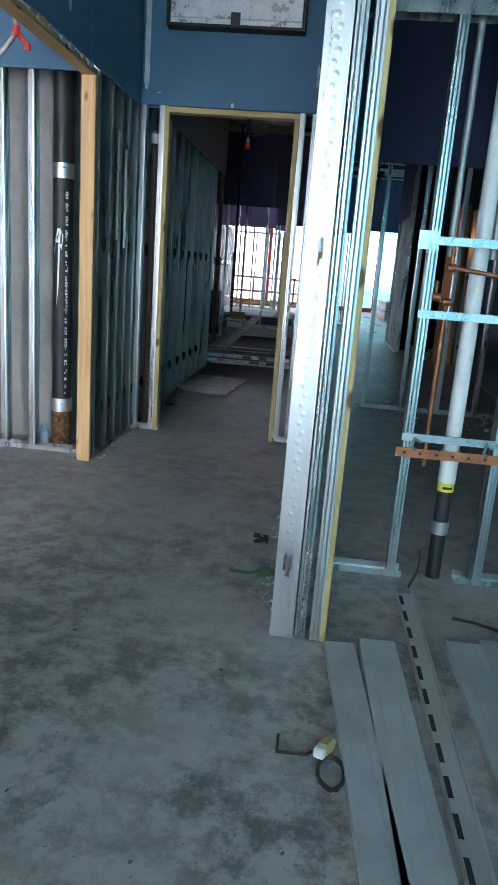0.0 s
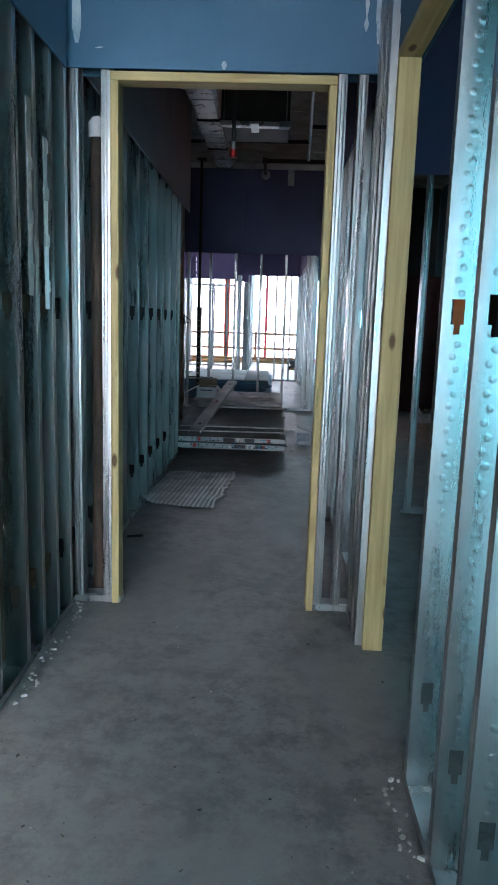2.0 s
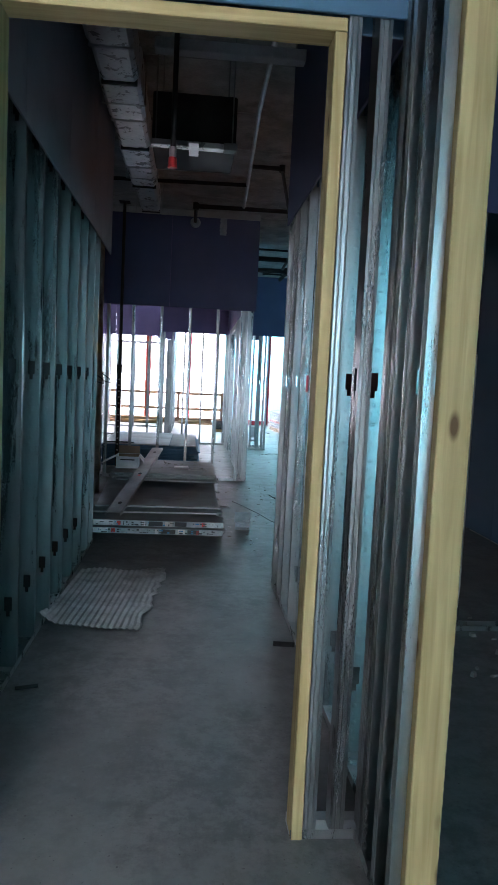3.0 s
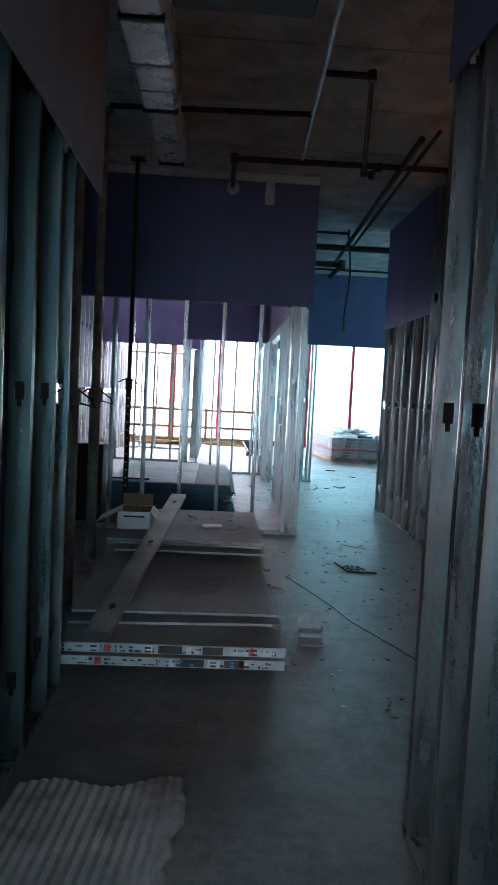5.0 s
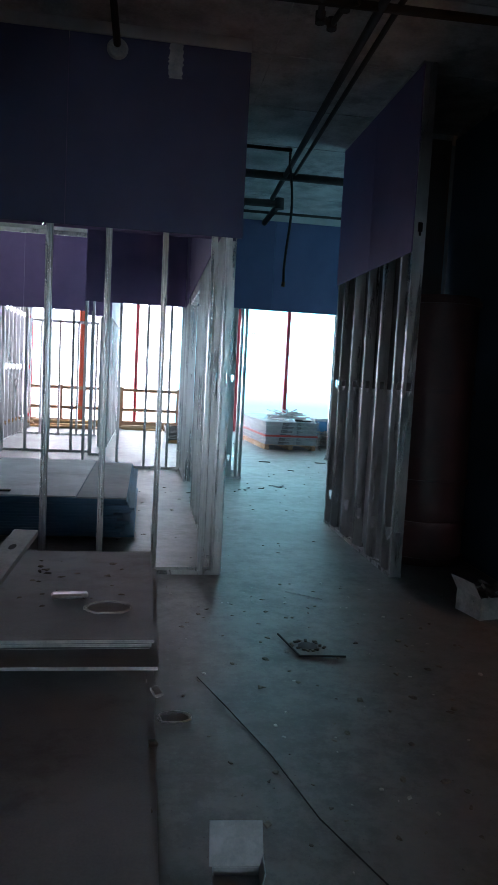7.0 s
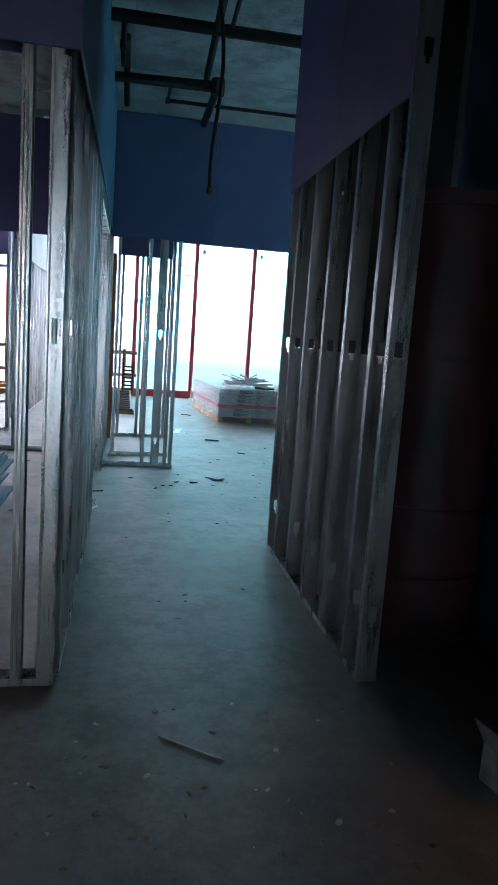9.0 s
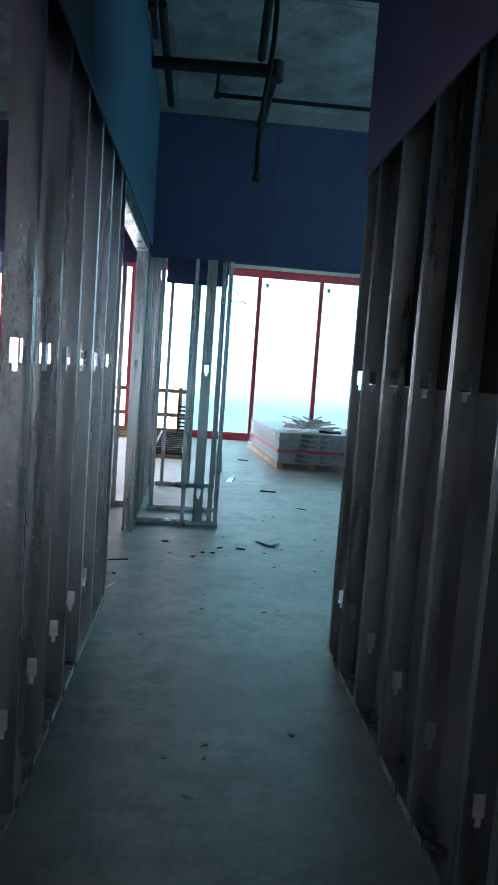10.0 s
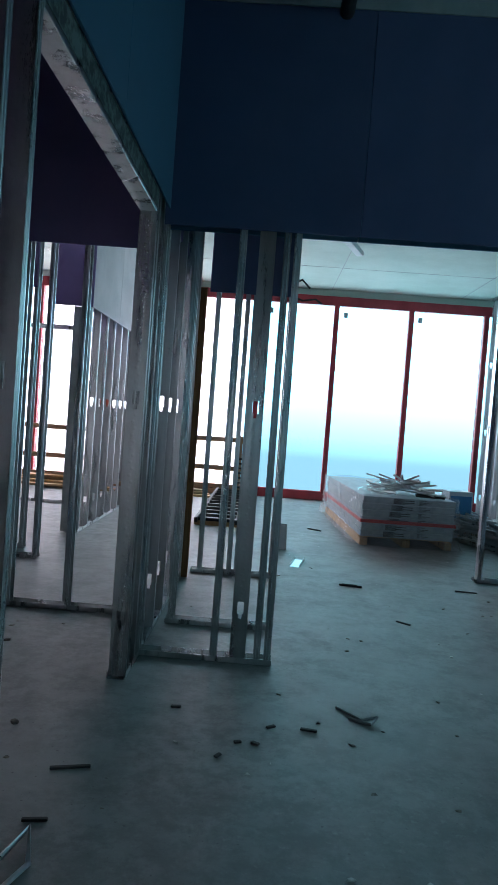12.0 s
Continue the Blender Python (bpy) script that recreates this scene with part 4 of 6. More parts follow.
# ---- first corridor: pipes, duct, clutter ----
def drain_stack():
    x, y, r = -1.957, 5.145, 0.070
    s = thing("drain_pipe", "black cast-iron drain stack with steel couplings and white print", "pipe", pose(x, y, 0))
    part("lower_pipe", Mesh().tube((0, 0, 0), (0, 0, 0.29), r, n=28), RUST, s, "rusty iron foot", smooth=True)
    part("middle_pipe", Mesh().tube((0, 0, 0.29), (0, 0, 1.97), r, n=28), IRON, s, smooth=True)
    part("upper_pipe", Mesh().tube((0, 0, 1.97), (0, 0, SLAB - 0.002), r, n=28), IRON, s, smooth=True)
    for z in (0.33, 1.98):
        q = Mesh()
        for k in range(3):
            q.tube((0, 0, z - 0.048 + 0.034 * k), (0, 0, z - 0.022 + 0.034 * k), r + 0.008, n=28)
        q.tube((0, 0, z - 0.05), (0, 0, z + 0.05), r + 0.005, n=28)
        coupling = part("coupling", q, CHROME, s, "ribbed bright steel coupling", smooth=True)
        part("bolt", Mesh().tube((0.03, -r - 0.03, z + 0.02), (0.06, -r - 0.012, z + 0.02), 0.007, n=8), CHROME, coupling)
    # printed line that runs up the pipe, and a chalk arrow
    q = Mesh().use(CHALK)
    rng = random.Random(3)
    z = 0.42
    while z < 1.86:
        h = rng.choice((0.012, 0.012, 0.016, 0.02))
        a = radians(-48)
        for da in (-0.09, 0.0, 0.09):
            if rng.random() < 0.72:
                p = Vector((math.cos(a + da), math.sin(a + da), 0)) * (r + 0.0006)
                t = Vector((-math.sin(a + da), math.cos(a + da), 0)) * 0.0028
                q.add([p - t + Vector((0, 0, z)), p + t + Vector((0, 0, z)), p + t + Vector((0, 0, z + h)), p - t + Vector((0, 0, z + h))], [(0, 1, 2, 3)])
        z += h + rng.choice((0.004, 0.004, 0.006, 0.03))
    tagged(part("print", q.data("print"), None, s, "white printed line up the pipe"), kind="stuff")
    q = Mesh().use(CHALK)

    def stroke(pts, w):
        for (a0, z0), (a1, z1) in zip(pts, pts[1:]):
            c = []
            for a, z, k in ((a0, z0, -1), (a0, z0, 1), (a1, z1, 1), (a1, z1, -1)):
                a = radians(a + k * w * 40)
                c.append(((r + 0.0009) * math.cos(a), (r + 0.0009) * math.sin(a), z + k * w * 0.4))
            q.add(c, [(0, 1, 2, 3)])
    stroke([(-100, 1.12), (-96, 1.25), (-92, 1.40), (-90, 1.54)], 0.17)
    stroke([(-122, 1.46), (-105, 1.55), (-90, 1.545), (-72, 1.50)], 0.12)
    part("chalk_arrow", q.data("chalk_arrow"), None, s, "chalked white arrow")


drain_stack()

q = Mesh().tube((0, 0, 0), (0.16, 0.05, 0.0), 0.032, 0.034, n=16).tube((0.16, 0.05, 0), (0.21, 0.066, 0), 0.034, 0.014, n=16)
riser = thing("brown_riser", "rust-brown riser pipe with a pale cap beside the door studs", "pipe", pose(-1.545, 6.115, 0))
part("pipe", Mesh().tube((0, 0, 0), (0, 0, 2.34), 0.036, n=18), RISER, riser, smooth=True)
part("cap", Mesh().tube((0, 0, 2.34), (0, 0, 2.41), 0.042, n=18).tube((0, 0, 2.41), (0, 0, 2.44), 0.042, 0.02, n=18), PALE_BOARD, riser, "pale pinkish cap", smooth=True)
bottle = thing("plastic_bottle", "crumpled clear plastic bottle lying by the pipe chase", "bottle", pose(-2.38, 4.88, 0.033, 0, 0, 20))
part("body", q, WRAP, bottle, smooth=True)
part("cap", Mesh().tube((-0.03, 0, 0), (0.0, 0, 0), 0.016, n=14), RED, bottle, "red screw cap")
thing("grey_bottle", "small grey plastic bottle standing in the pipe chase", "bottle", pose(-2.10, 5.16, 0.0),
      mesh=Mesh().tube((0, 0, 0), (0, 0, 0.10), 0.035, n=16).tube((0, 0, 0.10), (0, 0, 0.14), 0.035, 0.014, n=16).tube((0, 0, 0.14), (0, 0, 0.17), 0.015, n=12), mat=TUB, smooth=True)


def sprinkler_drop():
    s = thing("sprinkler_drop", "grey flexible sprinkler drop with red fitting under the slab", "pipe", pose(-2.05, 4.6, 0))
    part("pipe", Mesh().path([(0, 0, SLAB - 0.002), (0, 0, 2.72), (-0.02, 0.0, 2.66), (-0.08, 0.0, 2.59), (-0.16, 0.02, 2.54)], 0.017, 12), STEEL_DULL, s, smooth=True)
    part("fitting", Mesh().tube((0.0, 0, 2.66), (0, 0, 2.72), 0.024, n=12).path([(0.0, 0, 2.70), (0.04, 0, 2.645), (0.075, 0, 2.62)], 0.013, 10), RED, s, "red fitting", smooth=True)
    part("tag", Mesh().soft_box(0.05, 0.085, -0.01, 0.01, 2.59, 2.63, 0.003), RED, s)


sprinkler_drop()


def supply_duct():
    d = thing("supply_duct", "foil-faced duct end let into the board over the door", "duct", pose(-0.91, 5.81, 3.13))
    part("body", Mesh().soft_box(-0.50, 0.50, 0.01, 0.092, 0.012, 0.62, 0.008), FOIL, d)
    part("bottom_flange", Mesh().soft_box(-0.515, 0.515, -0.02, 0.094, -0.012, 0.010, 0.003), SHORE_DARK, d, "dark steel flange")
    for x in (-0.515, 0.49):
        part("side_flange", Mesh().soft_box(x, x + 0.025, -0.02, 0.094, 0.011, 0.62, 0.003), SHORE_DARK, d)
    part("facing", Mesh().soft_box(-0.488, 0.488, -0.008, 0.008, 0.05, 0.60, 0.004), FOIL, d, "crinkled silver facing")
    part("tape", Mesh().box(-0.035, 0.035, -0.0235, -0.021, -0.012, 0.09), INK, d, "dark tape patch")


supply_duct()


def smear(name, corner, u, v, pts, seed, label="rough white joint compound smeared on blue board"):
    """A thin ragged trowel mark: pts are (along, across half width)."""
    rng = random.Random(seed)
    corner, u, v = Vector(corner), Vector(u), Vector(v)
    n = u.cross(v).normalized()
    q = Mesh()
    left, right = [], []
    k = 22
    for i in range(k + 1):
        f = i / k * (len(pts) - 1)
        j = min(int(f), len(pts) - 2)
        a = pts[j][0] + (pts[j + 1][0] - pts[j][0]) * (f - j)
        w = pts[j][1] + (pts[j + 1][1] - pts[j][1]) * (f - j)
        left.append(corner + u * a - v * w * rng.uniform(0.82, 1.08))
        right.append(corner + u * a + v * w * rng.uniform(0.82, 1.08))
    lift = n * 0.0022
    m = k + 1
    vs = [p + lift for p in left] + [p + lift for p in right] + left + right
    fs = [(i, m + i, m + i + 1, i + 1) for i in range(k)] + [(i + 1, 2 * m + i + 1, 2 * m + i, i) for i in range(k)] + [(m + i, 3 * m + i, 3 * m + i + 1, m + i + 1) for i in range(k)]
    fs += [(0, 2 * m, 3 * m, m), (k, m + k, 3 * m + k, 2 * m + k)]
    q.add(vs, fs)
    return thing(name, label, "joint compound", mesh=q, mat=COMPOUND, kind="structure")


YD = 5.97 - 0.046 - 0.0165
smear("trim_compound_1", (-1.585, YD - 0.001, 2.70), (0, 0, 1), (-1, 0, 0), [(0.0, 0.008), (0.06, 0.02), (0.5, 0.022), (1.18, 0.025)], 2)
smear("trim_compound_2", (-0.215, YD - 0.001, 2.72), (0, 0, 1), (-1, 0, 0), [(0.0, 0.01), (0.1, 0.018), (0.6, 0.022), (1.15, 0.022)], 4)
smear("trim_compound_3", (-0.275, YD - 0.001, 2.77), (0, 0, 1), (-1, 0, 0), [(0.0, 0.002), (0.03, 0.012), (0.06, 0.003), (0.12, 0.010), (0.17, 0.002)], 6)
smear("trim_compound_4", (-1.50, YD - 0.001, 2.68), (0.9, 0, 0.1), (-0.1, 0, 0.9), [(0.0, 0.001), (0.02, 0.004), (0.04, 0.001)], 8)
smear("trim_compound_5", (-0.91, YD - 0.001, 2.60), (0, 0, 1), (-1, 0, 0), [(0.0, 0.006), (0.02, 0.014), (0.035, 0.005)], 9)
smear("trim_compound_6", (-1.625 + 0.017, 4.30, 2.72), (0, 0, 1), (0, 1, 0), [(0.0, 0.01), (0.1, 0.02), (0.6, 0.025), (1.15, 0.02)], 10)
smear("trim_compound_7", (-0.42, 14.236 - 0.046 - 0.0175, 3.62), (0, 0, 1), (-1, 0, 0), [(0.0, 0.05), (0.1, 0.055), (0.24, 0.05)], 12)
smear("trim_compound_8", (-2.45, 14.236 - 0.046 - 0.0175, 2.70), (0, 0, 1), (-1, 0, 0), [(0.0, 0.03), (0.5, 0.04), (1.15, 0.04)], 14)


def strap(x, y, z0, z1, w=0.05):
    q = Mesh().soft_box(0, 0.004, -w / 2, w / 2, z0, z1, 0.001)
    for k in range(4):
        z = z0 + (z1 - z0) * (0.1 + 0.27 * k)
        q.soft_box(0.004, 0.012, -w / 2 - 0.012, w / 2 - 0.01, z, z + 0.05, 0.001)
    thing("bracket", "bright punched steel bracket screwed to a wall stud", "bracket", pose(x, y, 0), mesh=q, mat=CHROME, group="brackets on the entry wall")


strap(-1.624, 5.33, 1.55, 2.30)
strap(-1.624, 5.53, 1.50, 2.20)


# ---- plumbing in the side room ----
def plumbing():
    p = thing("waste_pipe", "white plastic waste pipe over a black iron stub", "pipe", pose(0.60, 3.47, 0))
    part("stub", Mesh().tube((0, 0, 0), (0, 0, 0.46), 0.036, n=20), IRON, p, "black iron stub", smooth=True)
    part("stub_coupling", Mesh().tube((0, 0, 0.235), (0, 0, 0.30), 0.043, n=20), STEEL_DULL, p, smooth=True)
    part("label_band", Mesh().tube((0, 0, 0.455), (0, 0, 0.50), 0.040, n=20), TAPE_YELLOW, p, "yellow printed band")
    part("print", Mesh().box(-0.022, 0.022, -0.0416, -0.0404, 0.470, 0.482), INK, p)
    part("reducer", Mesh().tube((0, 0, 0.50), (0, 0, 0.60), 0.042, n=20).tube((0, 0, 0.60), (0, 0, 0.66), 0.045, n=20), PVC, p, smooth=True)
    part("riser", Mesh().tube((0, 0, 0.66), (0, 0, SLAB - 0.002), 0.037, n=24), PVC, p, smooth=True)
    c = thing("copper_supply", "copper water lines with soldered elbows on a punched copper strap", "pipe", pose(0, 3.46, 0))
    q = Mesh().box(0.33, 0.86, -0.066, -0.062, 0.622, 0.667)
    band = part("strap", q, COPPER, c, "flat punched copper strap")
    # Black discs on the solid strap paint the darkness inside its holes.
    for i in range(7):
        part("strap_hole", Mesh().tube((0.37 + 0.075 * i, -0.0675, 0.644), (0.37 + 0.075 * i, -0.0645, 0.644), 0.008, n=10), BLACK, band)
    for x, zt in ((0.47, 1.36), (0.80, 1.30)):
        part("riser", Mesh().path([(x, -0.04, 0.58), (x, -0.04, zt)], 0.011, 12), COPPER, c, smooth=True)
        part("hook", Mesh().path([(x - 0.05, -0.07, 0.66), (x - 0.07, -0.08, 0.68), (x - 0.06, -0.08, 0.72), (x - 0.03, -0.075, 0.70)], 0.007, 8), CHROME, c)
    part("branch", Mesh().path([(0.42, -0.03, 1.44), (0.42, -0.03, 1.36), (0.47, -0.03, 1.345)], 0.011, 12), COPPER, c, smooth=True)
    part("branch", Mesh().path([(0.47, -0.055, 1.58), (0.47, -0.055, 1.50), (0.76, -0.055, 1.47), (0.77, -0.055, 1.38)], 0.011, 12), COPPER, c, smooth=True)
    for x, z in ((0.47, 1.50), (0.77, 1.45), (0.42, 1.37), (0.47, 1.35)):
        part("elbow", Mesh().tube((x - 0.018, -0.055, z), (x + 0.018, -0.055, z), 0.017, n=12), COPPER, c, smooth=True)
    for x in (0.47, 0.66):
        t = thing("insulated_pipe", "dark green insulated water pipe rising to the slab", "pipe", pose(x, 3.50, 0))
        part("sleeve", Mesh().tube((0, 0, 1.55), (0, 0, SLAB - 0.002), 0.016, n=14), STEEL_DULL, t, smooth=True)


plumbing()


def floor_tracks():
    """Loose steel channels lying side by side on the slab."""
    for x0, y0, y1, ang, w in ((0.213, -0.2, 1.24, 4.6, 0.058), (0.314, -0.9, 1.29, 2.2, 0.071), (0.640, -0.9, 1.35, 1.0, 0.070), (0.790, -0.9, 1.39, 1.5, 0.068)):
        h = 0.032
        t = thing("steel_track", "loose galvanised steel track lying web up on the slab", "metal stud", pose(x0, 1.42, 0, 0, 0, ang), group="loose tracks on the floor")
        part("web", Mesh().soft_box(-w, w, y0, y1, h - 0.002, h, 0.0008), STEEL_LOOSE, t)
        for k in (-1, 1):
            part("flange", Mesh().box(min(k * w, k * (w - 0.002)), max(k * w, k * (w - 0.002)), y0, y1, 0.0, h - 0.002), STEEL_LOOSE, t)
            part("rib", Mesh().box(k * w * 0.48 - 0.0015, k * w * 0.48 + 0.0015, y0, y1, h, h + 0.001), STEEL_LOOSE, t)
    t = thing("slotted_channel", "slotted steel channel lying along the loose tracks", "metal stud", pose(0.408, 0.62, 0.004, 0, 0, 0.4), group="loose tracks on the floor")
    web = part("web", Mesh().box(0.0021, 0.0729, 0, 2.6, 0, 0.002), STEEL_LOOSE, t)
    part("flange", Mesh().box(0.0, 0.002, 0, 2.6, 0, 0.036), STEEL_LOOSE, t)
    part("flange", Mesh().box(0.073, 0.075, 0, 2.6, 0, 0.028), STEEL_LOOSE, t)
    # Slots are black bars laid on the web, their shade painted in.
    slot = Mesh().box(0.014, 0.030, 0, 0.09, 0.0022, 0.003).data("slot", BLACK)
    for i in range(17):
        part("slot", slot, None, web, m=pose(0, 0.08 + 0.15 * i, 0))
    q = Mesh().path([(-0.09, 2.08, 0.006), (-0.09, 2.0, 0.006), (0.0, 2.0, 0.008), (0.03, 2.02, 0.012)], 0.005, 8)
    w = thing("work_light_plug", "yellow and white plug on a black cord on the slab", "plug", None)
    part("bent_bar", q, BLACK, w)
    m = pose(0.06, 2.03, 0.024, 0, 10, 65)
    part("plug_body", Mesh().soft_box(-0.036, 0.036, -0.02, 0.02, -0.018, 0.02, 0.007), DUSTY_YELLOW, w, m=m)
    part("plug_cap", Mesh().soft_box(-0.062, -0.036, -0.018, 0.018, -0.016, 0.016, 0.005), DEBRIS_PALE, w, m=m)
    pts = [(0.075 + 0.040 * math.sin(a), 1.93 + 0.07 * math.cos(a), 0.008 + 0.004 * (i % 3)) for i, a in enumerate([k * 0.45 for k in range(30)])]
    part("cord", Mesh().path(pts, 0.006, 7), BLACK, w, smooth=True)


floor_tracks()


# ---- second corridor ----
def ribbed_cardboard():
    """A sheet of single-faced corrugated card, ribs along its length, one corner curled."""
    q = Mesh()
    nx, ny = 64, 18
    vs = []
    for j in range(ny + 1):
        for i in range(nx + 1):
            a, b = i / nx, j / ny
            x = -1.66 + a * (0.60 + 0.06 * b) + 0.07 * b
            x += a ** 10 * 0.022 * math.sin(b * 17 + 2.3 * math.sin(b * 41))
            y = 7.90 + b * 1.20 - 0.10 * a + (0.14 * a + 0.03 * math.sin(9 * a)) * b
            z = 0.006 + 0.004 * math.sin(a * 2 * math.pi * 16) + 0.006 * math.sin(5 * a + 3 * b) ** 2
            z += 0.07 * max(0.0, 1 - (a * 5 + b * 3.0)) ** 1.5
            vs.append((x, y, z))
    w = nx + 1
    n = len(vs)
    top = [(x, y, z + 0.003) for x, y, z in vs]
    fs = [(j * w + i, j * w + i + 1, (j + 1) * w + i + 1, (j + 1) * w + i) for j in range(ny) for i in range(nx)]
    q.add(top + vs, fs + [tuple(n + k for k in f[::-1]) for f in fs] + [(i, n + i, n + i + 1, i + 1) for i in range(nx)]
          + [(j * w + nx, n + j * w + nx, n + (j + 1) * w + nx, (j + 1) * w + nx) for j in range(ny)])
    thing("cardboard_sheet", "curled sheet of ribbed grey cardboard on the floor", "cardboard", mesh=q, mat=CARDBOARD, smooth=True)


ribbed_cardboard()


# ---- overhead services ----
def foil_duct():
    d = thing("foil_duct", "long silver foil-wrapped duct under the slab", "duct", pose(-1.409, 6.51, 3.595))
    y, i = 0.0, 0
    while y < 6.4:
        l = 0.72 if i % 3 else 0.56
        w = 0.150 - 0.012 * (i % 2) if y < 5.1 else 0.123
        part("wrap_section", Mesh().soft_box(-w, w, y + 0.004, y + l - 0.004, 0.009 * (i % 2) + (0.035 if y >= 5.1 else 0), 0.31, 0.03), FOIL, d)
        part("joint_tape", Mesh().box(-w * 0.93, w * 0.93, y + l - 0.012, y + l + 0.012, 0.03 if y >= 5.1 else -0.003, 0.2), INK if i % 2 else WHITE_CARD, d)
        y += l
        i += 1
    for y in (0.6, 2.9, 4.9, 6.3):
        part("hanger", Mesh().box(-0.166, -0.156, y, y + 0.02, 0.0, 0.35).box(0.156, 0.166, y, y + 0.02, 0.0, 0.35).box(-0.166, 0.166, y, y + 0.02, -0.01, -0.006), STEEL_DULL, d)


foil_duct()


def ceiling_strip(x, y, z, l, ang=0):
    s = thing("strip_light", "unlit white strip light housing hung from the slab", "light fixture", pose(x, y, z, 0, 0, ang))
    part("housing", Mesh().soft_box(-l / 2, l / 2, -0.05, 0.05, 0.0, 0.07, 0.006), WHITE_CARD, s)
    for k in (-1, 1):
        part("hanger", Mesh().tube((k * l * 0.4, 0, 0.07), (k * l * 0.4, 0, SLAB - z - 0.002), 0.004, n=6), STEEL_DULL, s)


bar = thing("duct_hanger_bar", "foil-taped sheet steel bar with a cross bracket under the slab", "bracket", pose(-0.855, 8.87, 3.12))
part("bar", Mesh().soft_box(-0.30, 0.30, -0.04, 0.04, 0.0, 0.04, 0.005), FOIL, bar, m=pose(0, 0, 0, 0, 0, 1.5))
part("cross_bracket", Mesh().soft_box(-0.034, 0.034, -0.15, 0.13, -0.012, -0.004, 0.002).soft_box(-0.034, 0.034, 0.12, 0.13, -0.004, 0.05, 0.002), CHROME, bar, "bright cross bracket")
part("end_sleeve", Mesh().soft_box(0.21, 0.306, -0.045, 0.045, -0.004, 0.045, 0.004), STEEL_DULL, bar)
for k in (-0.27, 0.27):
    part("rod", Mesh().tube((k, 0, 0.04), (k, 0, SLAB - 3.122), 0.005, n=6), STEEL_DULL, bar)
tg = thing("ceiling_tag", "narrow white strip screwed to the slab", "bracket", pose(-1.135, 10.32, SLAB - 0.016, 0, 0, 2), mesh=Mesh().soft_box(-0.022, 0.022, 0, 0.33, 0.0, 0.014, 0.002), mat=WHITE_CARD)
ceiling_strip(-0.62, 8.40, 3.55, 1.0)


def air_unit():
    u = thing("air_unit", "black fan-coil unit slung under the slab", "air unit", pose(-0.855, 8.93, 3.10))
    part("casing", Mesh().soft_box(-0.30, 0.30, 0.0, 0.62, 0.06, 0.42, 0.01), SHORE_DARK, u)
    for x in (-0.25, 0.25):
        part("rod", Mesh().tube((x, 0.4, 0.42), (x, 0.4, SLAB - 3.102), 0.005, n=6), STEEL_DULL, u)


air_unit()


def run_of_pipe(label, pts, r, mat=None, name="sprinkler_pipe", fittings=True):
    s = thing(name, label, "pipe")
    part("pipe", Mesh().path(pts, r, 12), mat or SHORE_DARK, s, smooth=True)
    if fittings:
        for p in pts[1:-1]:
            p = Vector(p)
            part("fitting", Mesh().tube(p - Vector((0, 0, r * 1.6)), p + Vector((0, 0, r * 1.6)), r * 1.5, n=12), mat or SHORE_DARK, s, smooth=True)
    return s


Z = 3.80
sd = thing("sprinkler_drop", "black sprinkler drop with a red-capped head over the corridor", "pipe", pose(-0.945, 7.35, 0))
part("pipe", Mesh().tube((0, 0, 2.62), (0, 0, SLAB - 0.002), 0.013, n=12), SHORE_DARK, sd, smooth=True)
part("reducer", Mesh().tube((0, 0, 2.585), (0, 0, 2.635), 0.018, n=12), STEEL_DULL, sd, smooth=True)
part("head_cap", Mesh().tube((0, 0, 2.535), (0, 0, 2.585), 0.024, 0.02, n=14), RED, sd, "red protective cap", smooth=True)
run_of_pipe("black sprinkler main running across the hall slab", [(-0.83, 14.10, Z - 0.02), (-0.83, 13.30, Z), (1.9, 13.22, Z)], 0.026)
run_of_pipe("thin galvanised conduit along the slab", [(-0.20, 13.18, Z), (-0.32, 9.87, Z), (-0.36, 6.4, Z)], 0.020, CHROME, "conduit", False)
run_of_pipe("black sprinkler branch under the slab", [(-0.24, 11.43, Z), (0.08, 11.43, Z), (0.45, 13.46, Z), (0.54, 13.52, Z), (0.56, 13.28, Z), (0.63, 13.22, Z)], 0.022)
run_of_pipe("black cross main under the slab", [(-1.85, 12.25, Z), (-0.24, 12.15, Z)], 0.022)
run_of_pipe("pair of black pipes along the passage slab", [(0.75, 12.5, Z), (0.94, 17.9, Z)], 0.030)
run_of_pipe("black pipe beside the passage main", [(0.87, 12.4, Z + 0.03), (1.02, 17.0, Z + 0.03), (0.72, 17.02, Z + 0.03)], 0.02)
for y, z, r, x in ((16.0, 3.80, 0.018, 0.80), (16.9, 3.80, 0.045, 3.2)):
    run_of_pipe("dark pipe crossing the passage under the slab", [(0.12, y, z), (x, y, z)], r)
run_of_pipe("thick dark main ending over the passage", [(0.09, 18.12, 3.78), (1.06, 18.05, 3.78), (1.06, 19.2, 3.78)], 0.042)
run_of_pipe("thin dark loop of pipe over the passage", [(0.64, 18.12, 3.80), (0.64, 18.66, 3.80), (3.2, 18.62, 3.80)], 0.016)
run_of_pipe("dark pipe against the passage corner", [(0.24, 17.4, 3.85), (0.24, 19.1, 3.85)], 0.03)
run_of_pipe("black sprinkler drop at the passage wall", [(0.22, 16.9, 3.80), (0.22, 16.9, 3.60), (0.22, 17.3, 3.60)], 0.018)
esc = thing("escutcheon", "pale round collar where a pipe enters the blue board", "pipe collar", pose(-0.83, 14.165, 3.775),
            mesh=Mesh().tube((0, 0.004, 0), (0, -0.012, 0), 0.075, 0.06, n=20), mat=COMPOUND)
